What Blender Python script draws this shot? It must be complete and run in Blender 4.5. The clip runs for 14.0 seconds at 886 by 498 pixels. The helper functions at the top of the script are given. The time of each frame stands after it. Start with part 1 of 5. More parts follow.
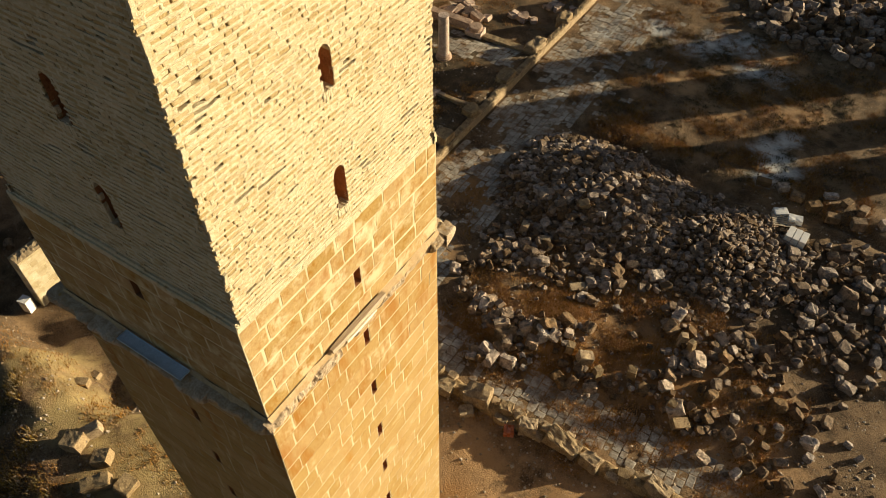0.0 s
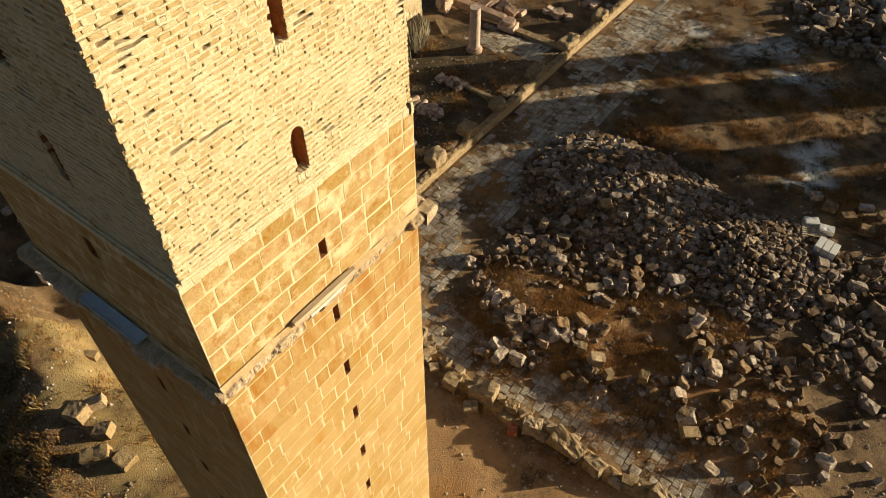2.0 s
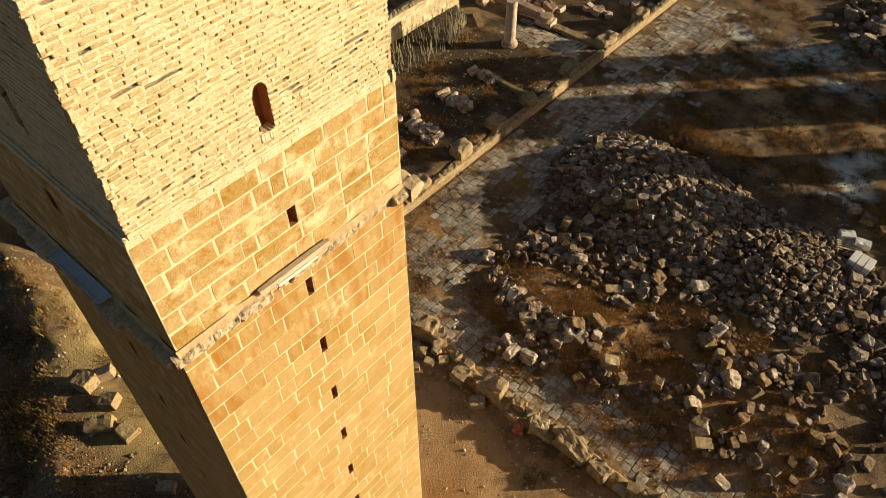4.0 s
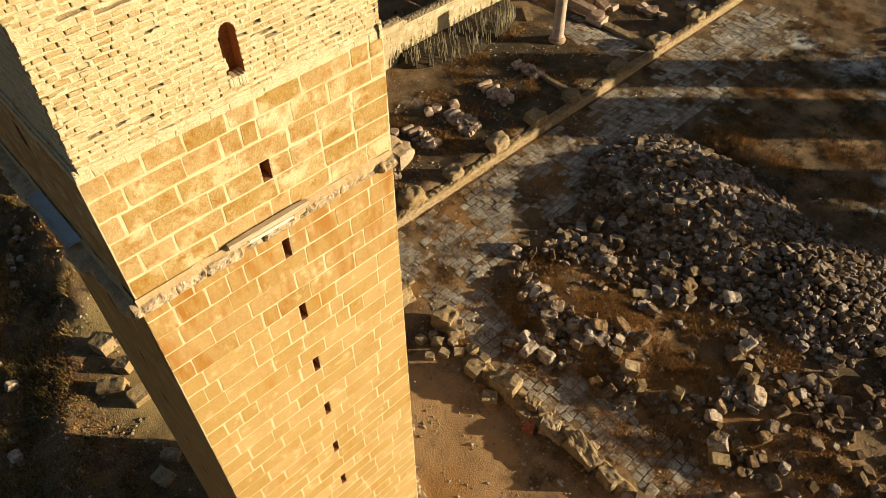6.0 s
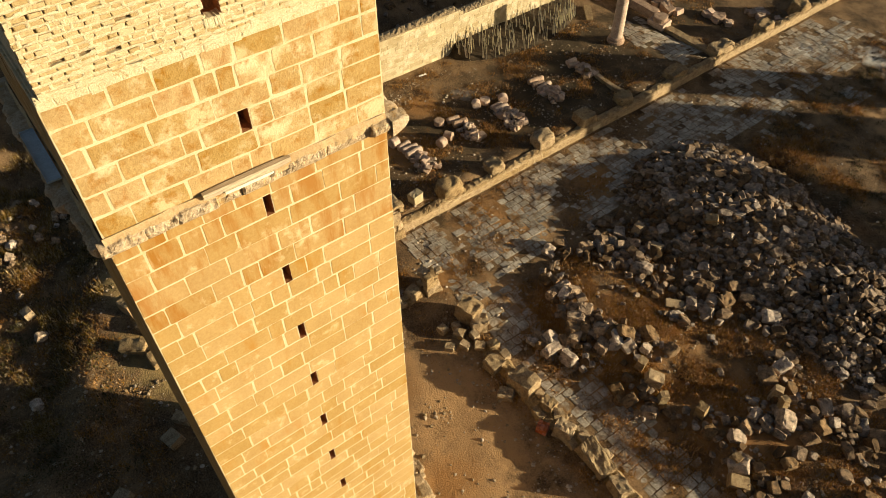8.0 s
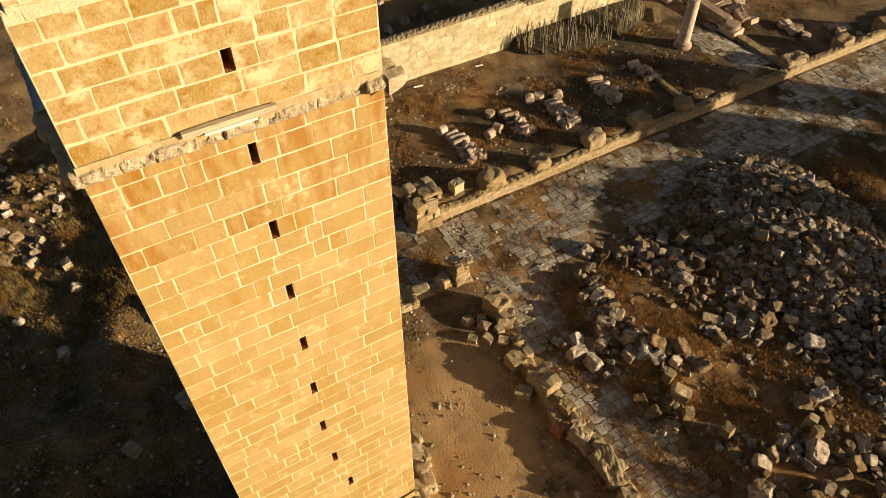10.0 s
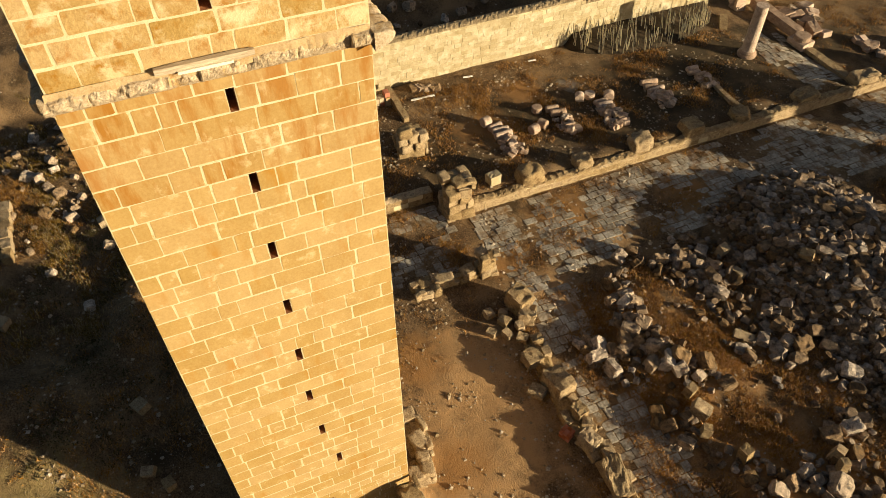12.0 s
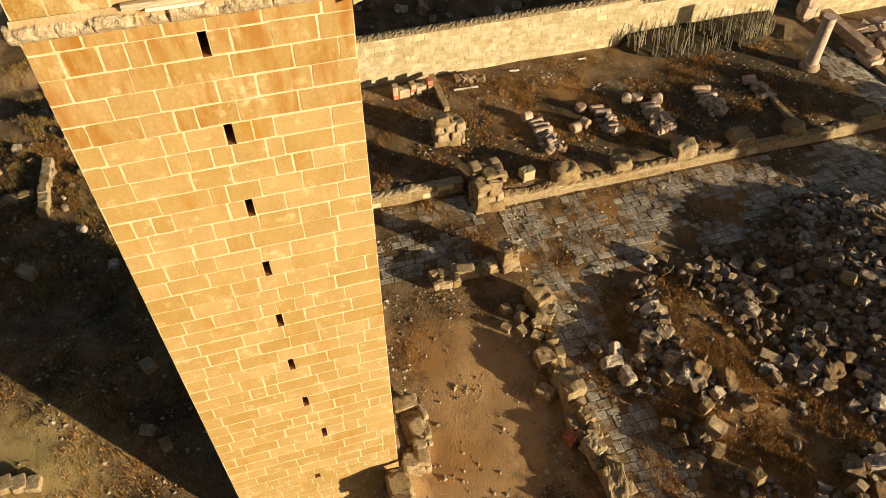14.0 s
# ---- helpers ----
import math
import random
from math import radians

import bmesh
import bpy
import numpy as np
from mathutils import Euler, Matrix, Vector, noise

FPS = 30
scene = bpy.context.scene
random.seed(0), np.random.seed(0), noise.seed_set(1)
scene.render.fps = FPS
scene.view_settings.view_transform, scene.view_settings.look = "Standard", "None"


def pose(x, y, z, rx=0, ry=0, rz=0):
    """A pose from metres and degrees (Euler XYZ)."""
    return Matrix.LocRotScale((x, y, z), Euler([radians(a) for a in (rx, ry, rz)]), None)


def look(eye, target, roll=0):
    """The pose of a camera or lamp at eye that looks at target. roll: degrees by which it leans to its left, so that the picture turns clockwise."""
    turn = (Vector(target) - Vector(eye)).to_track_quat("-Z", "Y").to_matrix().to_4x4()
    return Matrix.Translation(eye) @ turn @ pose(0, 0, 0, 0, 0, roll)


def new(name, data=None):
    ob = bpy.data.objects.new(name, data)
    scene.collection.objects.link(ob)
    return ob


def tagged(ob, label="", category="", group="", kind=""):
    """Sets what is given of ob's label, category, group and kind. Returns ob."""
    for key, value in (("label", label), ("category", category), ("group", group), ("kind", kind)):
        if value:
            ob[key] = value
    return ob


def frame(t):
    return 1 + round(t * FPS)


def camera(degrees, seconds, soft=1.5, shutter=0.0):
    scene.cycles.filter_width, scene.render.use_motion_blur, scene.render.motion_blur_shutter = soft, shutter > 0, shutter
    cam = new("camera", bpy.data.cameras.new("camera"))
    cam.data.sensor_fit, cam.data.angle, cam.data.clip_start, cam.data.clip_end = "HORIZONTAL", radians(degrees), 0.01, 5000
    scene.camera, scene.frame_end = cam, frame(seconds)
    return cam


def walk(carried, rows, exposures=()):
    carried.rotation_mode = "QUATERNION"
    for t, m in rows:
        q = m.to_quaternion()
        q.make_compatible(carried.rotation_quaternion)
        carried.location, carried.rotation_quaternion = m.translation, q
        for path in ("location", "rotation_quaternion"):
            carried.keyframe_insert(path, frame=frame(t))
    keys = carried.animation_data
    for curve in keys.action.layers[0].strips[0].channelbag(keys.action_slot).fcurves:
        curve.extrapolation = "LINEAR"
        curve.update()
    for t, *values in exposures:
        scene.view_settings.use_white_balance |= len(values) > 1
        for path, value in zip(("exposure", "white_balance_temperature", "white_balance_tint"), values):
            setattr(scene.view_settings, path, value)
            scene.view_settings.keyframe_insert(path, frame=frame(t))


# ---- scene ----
cam = camera(62.3, 14.0, soft=0.6)
METRES, EYE, TILT, LEAN, TURN = 12.0, 36.0, 0.0, 0.0, 32.8
ROWS = [
    (0.0, 0.0, 0.0, 0.0, -0.04, -48.04, 0.04),
    (0.5, 0.0182, 0.002, -0.02, 0.86, -47.98, -0.05),
    (1.0, 0.0523, 0.0054, -0.0305, 1.93, -48.05, 0.09),
    (1.5, 0.0816, 0.0075, -0.0478, 2.95, -48.03, 0.16),
    (2.0, 0.1088, 0.0085, -0.0656, 3.96, -48.01, 0.23),
    (2.5, 0.1345, 0.0131, -0.0814, 4.99, -48.03, 0.25),
    (5.0, 0.2638, 0.0333, -0.1674, 10.91, -47.95, 0.38),
    (5.5, 0.2916, 0.039, -0.1874, 12.37, -47.93, 0.38),
    (6.0, 0.3196, 0.0458, -0.2044, 13.82, -47.94, 0.36),
    (6.5, 0.3516, 0.0502, -0.2221, 15.33, -47.86, 0.42),
    (7.0, 0.3811, 0.0577, -0.2383, 16.98, -47.84, 0.41),
    (7.5, 0.4106, 0.0651, -0.2543, 18.66, -47.82, 0.41),
    (8.0, 0.4394, 0.0739, -0.2716, 20.31, -47.8, 0.4),
    (10.5, 0.589, 0.1346, -0.3689, 29.19, -47.65, 0.27),
    (11.0, 0.6216, 0.1505, -0.389, 30.9, -47.61, 0.27),
    (11.5, 0.6514, 0.166, -0.4063, 32.55, -47.57, 0.23),
    (12.0, 0.6825, 0.1829, -0.4233, 34.23, -47.52, 0.2),
    (12.5, 0.7141, 0.2015, -0.4408, 35.92, -47.47, 0.17),
    (13.0, 0.7453, 0.2223, -0.4574, 37.62, -47.43, 0.14),
    (13.5, 0.7755, 0.2448, -0.4752, 39.33, -47.4, 0.12),
    (14.0, 0.8056, 0.2689, -0.4972, 40.84, -47.37, 0.07),
]
walk(cam, [(t, pose(0, 0, EYE, TILT, LEAN, TURN) @ pose(METRES * x, METRES * y, METRES * z, 90 + pitch, roll, yaw)) for t, x, y, z, yaw, pitch, roll in ROWS], [(0.0, 0.95, 6300, 10), (6.0, 0.95, 6520, 10), (14.0, 0.93, 6560, 10)])

# ---- light ----
SUN_AZ, SUN_EL = math.atan2(0.71, 0.70), radians(10.5)
world = bpy.data.worlds.new("sky")
scene.world = world
world.use_nodes = True
wn = world.node_tree.nodes
sky = wn.new("ShaderNodeTexSky")
sky.sky_type, sky.sun_disc = "NISHITA", False
sky.sun_elevation, sky.sun_rotation = SUN_EL, math.pi / 2 - SUN_AZ
sky.air_density, sky.dust_density = 1.0, 2.2
wn["Background"].inputs["Strength"].default_value = 0.037
world.node_tree.links.new(sky.outputs[0], wn["Background"].inputs["Color"])
SUN_WAY = Vector((math.cos(SUN_AZ) * math.cos(SUN_EL), math.sin(SUN_AZ) * math.cos(SUN_EL), math.sin(SUN_EL)))
lamp = bpy.data.lights.new("sun", "SUN")
lamp.energy, lamp.angle, lamp.color = 5.0, radians(0.53), (1.0, 0.84, 0.55)
sun = new("sun", lamp)
sun.matrix_world = look((60, 60, 60), Vector((60, 60, 60)) - SUN_WAY)

# ---- materials ----
def material(name, dark, light, scale=3.0, fine=30.0, bump=0.3, rough=0.9, vary=0.0, per="object", metal=0.0, spot=None, spots=0.0, stretch=(1, 1, 1), depth=0.02, spot_scale=1.3, spot2=None, spots2=0.0, streak=(1, 1, 1), patches=(), hard=0.12):
    """A mottled surface: two scales of noise between two colours, stains of a third, a random shade per piece, fine relief."""
    m = bpy.data.materials.new(name)
    m.use_nodes = True
    t, n = m.node_tree, m.node_tree.nodes
    b = n["Principled BSDF"]
    b.inputs["Roughness"].default_value, b.inputs["Metallic"].default_value = rough, metal
    if "Specular IOR Level" in b.inputs:
        b.inputs["Specular IOR Level"].default_value = 0.25
    geo = n.new("ShaderNodeNewGeometry")
    mp = n.new("ShaderNodeMapping")
    mp.inputs["Scale"].default_value = stretch
    t.links.new(geo.outputs["Position"], mp.inputs["Vector"])
    def tex(s, detail, ro=0.6):
        q = n.new("ShaderNodeTexNoise")
        q.inputs["Scale"].default_value, q.inputs["Detail"].default_value, q.inputs["Roughness"].default_value = s, detail, ro
        t.links.new(mp.outputs[0], q.inputs["Vector"])
        return q
    a, c = tex(scale, 5), tex(fine, 4, 0.7)
    add = n.new("ShaderNodeMath"); add.operation = "MULTIPLY_ADD"
    add.inputs[1].default_value = 0.55
    t.links.new(c.outputs["Fac"], add.inputs[0])
    half = n.new("ShaderNodeMath"); half.operation = "MULTIPLY"; half.inputs[1].default_value = 0.45
    t.links.new(a.outputs["Fac"], half.inputs[0])
    t.links.new(half.outputs[0], add.inputs[2])
    ramp = n.new("ShaderNodeValToRGB")
    ramp.color_ramp.elements[0].position, ramp.color_ramp.elements[1].position = 0.5 - hard, 0.5 + hard
    ramp.color_ramp.elements[0].color, ramp.color_ramp.elements[1].color = (*dark, 1), (*light, 1)
    t.links.new(add.outputs[0], ramp.inputs[0])
    out = ramp.outputs[0]
    if spot:
        s = tex(spot_scale, 6, 0.65)
        sr = n.new("ShaderNodeValToRGB")
        sr.color_ramp.elements[0].position, sr.color_ramp.elements[1].position = 0.62 - 0.25 * spots, 0.72 - 0.2 * spots
        t.links.new(s.outputs["Fac"], sr.inputs[0])
        mix = n.new("ShaderNodeMix"); mix.data_type = "RGBA"
        t.links.new(sr.outputs[0], mix.inputs[0])
        t.links.new(out, mix.inputs[6]); mix.inputs[7].default_value = (*spot, 1)
        out = mix.outputs[2]
    if spot2:
        m2 = n.new("ShaderNodeMapping")
        m2.inputs["Scale"].default_value, m2.inputs["Location"].default_value = streak, (3.7, 1.9, 5.3)
        t.links.new(geo.outputs["Position"], m2.inputs["Vector"])
        s = n.new("ShaderNodeTexNoise")
        s.inputs["Scale"].default_value, s.inputs["Detail"].default_value, s.inputs["Roughness"].default_value = 1.0, 6, 0.65
        t.links.new(m2.outputs[0], s.inputs["Vector"])
        sr = n.new("ShaderNodeValToRGB")
        sr.color_ramp.elements[0].position, sr.color_ramp.elements[1].position = 0.60 - 0.25 * spots2, 0.74 - 0.2 * spots2
        t.links.new(s.outputs["Fac"], sr.inputs[0])
        mix = n.new("ShaderNodeMix"); mix.data_type = "RGBA"
        t.links.new(sr.outputs[0], mix.inputs[0])
        t.links.new(out, mix.inputs[6]); mix.inputs[7].default_value = (*spot2, 1)
        out = mix.outputs[2]
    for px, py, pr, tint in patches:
        # a ragged-edged patch of tint: ash, dust, straw, ochre, painted sun and shade
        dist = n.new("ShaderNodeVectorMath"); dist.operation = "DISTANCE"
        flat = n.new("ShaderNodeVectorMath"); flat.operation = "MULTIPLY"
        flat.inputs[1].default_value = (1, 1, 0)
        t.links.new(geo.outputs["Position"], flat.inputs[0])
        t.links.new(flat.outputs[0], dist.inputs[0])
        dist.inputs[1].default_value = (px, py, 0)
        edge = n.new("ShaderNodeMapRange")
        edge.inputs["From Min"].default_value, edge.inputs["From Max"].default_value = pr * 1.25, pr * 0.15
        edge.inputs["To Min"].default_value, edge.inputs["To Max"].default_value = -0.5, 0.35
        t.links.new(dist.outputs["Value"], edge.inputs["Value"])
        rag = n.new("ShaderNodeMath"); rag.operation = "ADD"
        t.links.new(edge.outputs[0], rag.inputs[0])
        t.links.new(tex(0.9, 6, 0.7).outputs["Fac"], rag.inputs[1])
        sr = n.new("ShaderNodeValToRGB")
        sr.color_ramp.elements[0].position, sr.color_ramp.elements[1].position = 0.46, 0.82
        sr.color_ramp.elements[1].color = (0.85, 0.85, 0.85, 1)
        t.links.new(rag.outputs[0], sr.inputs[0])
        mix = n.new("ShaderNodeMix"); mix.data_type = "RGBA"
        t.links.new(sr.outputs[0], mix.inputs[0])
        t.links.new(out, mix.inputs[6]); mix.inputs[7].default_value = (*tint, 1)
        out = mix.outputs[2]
    if vary:
        if per == "object":
            r = n.new("ShaderNodeObjectInfo").outputs["Random"]
        else:
            r = geo.outputs["Random Per Island"]
        mr = n.new("ShaderNodeMapRange")
        mr.inputs["To Min"].default_value, mr.inputs["To Max"].default_value = 1 - vary, 1 + vary
        t.links.new(r, mr.inputs["Value"])
        hs = n.new("ShaderNodeHueSaturation")
        t.links.new(mr.outputs[0], hs.inputs["Value"])
        t.links.new(out, hs.inputs["Color"])
        ms = n.new("ShaderNodeMapRange")
        ms.inputs["To Min"].default_value, ms.inputs["To Max"].default_value = 1 + vary * 0.8, 1 - vary * 0.8
        t.links.new(r, ms.inputs["Value"])
        t.links.new(ms.outputs[0], hs.inputs["Saturation"])
        out = hs.outputs[0]
    t.links.new(out, b.inputs["Base Color"])
    bp = n.new("ShaderNodeBump")
    bp.inputs["Strength"].default_value, bp.inputs["Distance"].default_value = bump, depth
    t.links.new(add.outputs[0], bp.inputs["Height"])
    t.links.new(bp.outputs[0], b.inputs["Normal"])
    return m


ASHLAR_KW = dict(hard=0.2, spot=(0.50, 0.375, 0.20), spots=0.16, spot_scale=2.4, spot2=(0.35, 0.185, 0.045), spots2=0.20, streak=(1.3, 1.3, 0.5))
ASHLAR = material("ashlar_limestone", (0.305, 0.188, 0.063), (0.44, 0.300, 0.122), 1.2, 14, 0.3, vary=0.075, **ASHLAR_KW)
ASHLAR_I = material("ashlar_limestone_joined", (0.305, 0.188, 0.063), (0.44, 0.300, 0.122), 1.2, 14, 0.3, vary=0.075, per="island", **ASHLAR_KW)
# rain-stained courses under the cornice, and the older courses above it with smeared pointing
STAIN_KW = dict(hard=0.24, spot=(0.52, 0.40, 0.22), spots=0.22, spot_scale=1.6, spot2=(0.30, 0.140, 0.030), spots2=0.46, streak=(2.6, 2.6, 0.55))
ASHLAR_STAINED = material("rain_stained_limestone", (0.285, 0.168, 0.054), (0.43, 0.290, 0.118), 1.4, 12, 0.5, vary=0.05, **STAIN_KW)
SMEAR = (0.53, 0.43, 0.255)
UPPER_KW = dict(hard=0.2, depth=0.03, spot=SMEAR, spots=0.48, spot_scale=1.5, spot2=(0.30, 0.150, 0.034), spots2=0.32, streak=(4.0, 4.0, 4.0))
ASHLAR_UPPER = material("pitted_ashlar_limestone", (0.275, 0.165, 0.055), (0.45, 0.315, 0.135), 1.6, 17, 0.9, vary=0.12, **UPPER_KW)
ASHLAR_UPPER_I = material("pitted_ashlar_limestone_joined", (0.275, 0.165, 0.055), (0.45, 0.315, 0.135), 1.6, 17, 0.9, vary=0.12, per="island", **UPPER_KW)
MORTAR = material("lime_mortar", (0.48, 0.385, 0.22), (0.61, 0.525, 0.355), 2, 40, 0.5, spot=(0.40, 0.27, 0.11), spots=0.14, spot_scale=2.2)
FLASHING = material("sloped_mortar_capping", (0.40, 0.27, 0.13), (0.54, 0.41, 0.25), 3, 25, 0.6, depth=0.03, spot=(0.30, 0.17, 0.06), spots=0.2, spot_scale=3.0)
RECESS = material("recess_stone", (0.20, 0.085, 0.035), (0.42, 0.19, 0.075), 4, 30, 0.8, depth=0.04)
BRICK_KW = dict(hard=0.2, spot=(0.46, 0.36, 0.21), spots=0.2, spot_scale=2.6)
BRICK = material("old_brick", (0.37, 0.265, 0.120), (0.54, 0.43, 0.255), 3, 22, 1.0, depth=0.04, vary=0.17, **BRICK_KW)
BRICK_I = material("old_brick_joined", (0.37, 0.265, 0.120), (0.54, 0.43, 0.255), 3, 22, 1.0, depth=0.04, vary=0.17, per="island", **BRICK_KW)
BRICK_MORTAR = material("raked_mortar", (0.47, 0.385, 0.23), (0.63, 0.55, 0.385), 4, 26, 1.0, depth=0.04, spot=(0.40, 0.285, 0.135), spots=0.2, spot_scale=5.0)
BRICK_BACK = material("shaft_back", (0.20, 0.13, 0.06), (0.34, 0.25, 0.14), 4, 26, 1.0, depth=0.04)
LEDGE = material("eroded_cornice_stone", (0.31, 0.215, 0.12), (0.58, 0.475, 0.345), 5, 24, 0.8, vary=0.12, depth=0.06, spot=(0.40, 0.255, 0.10), spots=0.25, spot_scale=3.0)
WALLSTONE = material("pale_wall_stone", (0.32, 0.25, 0.14), (0.47, 0.39, 0.25), 2, 25, 0.8, vary=0.13, spot=(0.50, 0.43, 0.30), spots=0.42)
WALLSTONE_I = material("pale_wall_stone_joined", (0.32, 0.25, 0.14), (0.47, 0.39, 0.25), 2, 25, 0.8, vary=0.13, per="island", spot=(0.50, 0.43, 0.30), spots=0.42)
COPING = material("rubble_coping", (0.17, 0.12, 0.07), (0.40, 0.305, 0.18), 6, 30, 1.0, depth=0.06)
RUIN = material("weathered_ruin_stone", (0.16, 0.10, 0.052), (0.46, 0.345, 0.20), 3, 17, 1.0, vary=0.15, depth=0.07, spot=(0.11, 0.082, 0.055), spots=0.12, spot_scale=3.0)
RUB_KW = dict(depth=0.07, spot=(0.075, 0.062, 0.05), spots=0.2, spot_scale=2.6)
# same stone twice: singles lightened as sunlit, the joined heap darkened as shaded
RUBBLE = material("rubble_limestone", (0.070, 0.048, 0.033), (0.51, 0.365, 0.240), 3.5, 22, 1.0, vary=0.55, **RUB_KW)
RUBBLE_SHADED_I = material("rubble_limestone_joined_shaded", (0.044, 0.031, 0.022), (0.38, 0.270, 0.180), 3.5, 22, 1.0, vary=0.55, per="island", **RUB_KW)
PINK = material("pinkish_column_stone", (0.26, 0.175, 0.125), (0.56, 0.42, 0.32), 3, 20, 0.9, vary=0.18, depth=0.05)
STRAW, DARK_SOIL_SHADE = (0.34, 0.25, 0.105), (0.058, 0.041, 0.020)
ASH, DUST_AND_SUNLIT, OCHRE = (0.66, 0.645, 0.60), (0.47, 0.285, 0.135), (0.36, 0.185, 0.065)
SOIL = material("trodden_earth", (0.070, 0.041, 0.019), (0.27, 0.172, 0.088), 0.5, 14, 1.0, hard=0.08, depth=0.14, spot=(0.06, 0.038, 0.017), spots=0.26, spot_scale=0.3,
                spot2=(0.30, 0.25, 0.185), spots2=0.02, streak=(5, 5, 5),
                patches=tuple((x, y, 1.5 * r, ASH) for x, y, r in ((-11.9, 59.0, 1.9), (-10.4, 61.0, 2.2), (-8.2, 61.7, 2.4), (-6.5, 58.3, 1.8), (-4.8, 58.9, 2.0), (-2.3, 48.8, 1.8), (-1.2, 47.3, 2.0), (-1.4, 50.9, 1.4), (-1.7, 45.6, 1.4), (-30.8, 31.3, 1.0), (-19.5, 57.0, 1.8), (-15.5, 60.5, 1.8)))
                # court dust; around (4, 22.5) and past y = 50 it paints wider sunlight
                + tuple((x, y, r, DUST_AND_SUNLIT) for x, y, r in ((-9.0, 14.5, 7.5), (-1.5, 15.0, 7.5), (6.0, 16.5, 5.0), (-15.5, 21.5, 3.0), (4.0, 22.5, 6.0), (-3.3, 52.6, 3.6), (-0.5, 54.0, 3.6), (-7.5, 50.7, 3.6), (-10.3, 53.4, 3.0), (-4.6, 60.9, 3.6), (-12.5, 15.5, 5.0), (-6.0, 12.0, 5.0), (-18.0, 27.0, 3.0)))
                # dark terrace soil; beneath the rubble heaps this tint paints the shade
                + tuple((x, y, r, DARK_SOIL_SHADE) for x, y, r in ((-27.5, 20.5, 6.0), (-28.0, 26.5, 7.5), (-27.5, 32.5, 9.0), (-28.0, 38.5, 9.5), (-28.0, 44.0, 8.0), (-32.0, 42.5, 7.0), (-28.5, 48.5, 6.0), (-29.0, 53.5, 6.0), (-11.5, 37.5, 11.0), (-4.0, 37.0, 10.0), (3.0, 37.0, 9.0), (-31.5, 2.5, 3.5), (-27.0, 1.0, 3.5), (-36.0, 5.0, 5.0)))
                + tuple((x, y, r, STRAW) for x, y, r in ((-11.0, -4.0, 6.5), (-21.0, 6.0, 6.0), (-26.0, 6.0, 4.5), (-30.5, 7.0, 4.0)))
                + tuple((x, y, r, OCHRE) for x, y, r in ((-19.5, 25.0, 4.5), (-19.0, 33.0, 3.5), (-14.0, 13.0, 3.5), (-8.0, 12.5, 3.0), (-3.0, 14.5, 3.5), (-8.5, 27.0, 5.5), (-6.5, 23.0, 5.0), (-1.5, 26.5, 6.5), (-12.0, 24.0, 4.5), (-18.5, 20.0, 3.0), (-28.5, 24.0, 4.0), (-31.5, 28.0, 3.0))))
PAVING = material("limestone_paving", (0.15, 0.122, 0.088), (0.52, 0.465, 0.385), 1.5, 9, 0.7, vary=0.16, spot=(0.20, 0.118, 0.055), spots=0.48, spot_scale=0.9, rough=0.5)
PAVING_I = material("limestone_paving_joined", (0.15, 0.122, 0.088), (0.52, 0.465, 0.385), 1.5, 9, 0.7, vary=0.16, per="island", spot=(0.20, 0.118, 0.055), spots=0.48, spot_scale=0.9, rough=0.5)
SCRUB = material("dark_olive_scrub", (0.035, 0.030, 0.010), (0.13, 0.100, 0.036), 2.0, 12, 0.2, vary=0.5, per="island")
GRASS = material("dry_grass", (0.20, 0.098, 0.028), (0.44, 0.235, 0.07), 1.0, 9, 0.2, vary=0.3, per="island")
DEAD_SCRUB = material("golden_dead_scrub", (0.10, 0.072, 0.025), (0.42, 0.27, 0.085), 1.2, 9, 0.2, vary=0.5, per="island")
PEBBLE = material("pale_stone_chips", (0.16, 0.115, 0.075), (0.50, 0.40, 0.28), 3.0, 20, 0.4, vary=0.4, per="island")
TIN = material("weathered_painted_metal", (0.34, 0.42, 0.48), (0.50, 0.60, 0.68), 3, 30, 0.2, rough=0.5)
# near-black colour that paints the shade along the long wall's foot
FOOT_SHADE = material("wall_foot_shade", (0.022, 0.015, 0.008), (0.07, 0.048, 0.026), 1.0, 12, 1.0, depth=0.08)
PLANK = material("grey_weathered_wood", (0.30, 0.23, 0.15), (0.56, 0.46, 0.34), 4, 40, 0.4, stretch=(1, 0.1, 1))
REED = material("pale_dry_stems", (0.62, 0.55, 0.40), (0.80, 0.73, 0.56), 6, 20, 0.2, vary=0.2)
REDBRICK = material("red_fired_brick", (0.34, 0.10, 0.05), (0.46, 0.16, 0.08), 5, 30, 0.4, vary=0.15)
WHITE = material("white_limestone_block", (0.66, 0.64, 0.60), (0.80, 0.78, 0.74), 4, 30, 0.2)

# ---- helpers of the scene ----
def mesh_of(name, verts, faces, mat, smooth=False):
    me = bpy.data.meshes.new(name)
    me.from_pydata([tuple(v) for v in verts], [], faces)
    me.materials.append(mat)
    if smooth:
        for p in me.polygons:
            p.use_smooth = True
    me.update()
    return me


def piece(name, me, parent=None, label="", kind=""):
    ob = new(name, me)
    if parent:
        ob.parent = parent
    return tagged(ob, label=label, kind=kind)


def part(name, bm, mat, parent, label="", kind="", smooth=False):
    me = bpy.data.meshes.new(name)
    bm.to_mesh(me)
    bm.free()
    me.materials.append(mat)
    if smooth:
        for p in me.polygons:
            p.use_smooth = True
    ob = new(name, me)
    ob.parent = parent
    return tagged(ob, label=label, kind=kind)


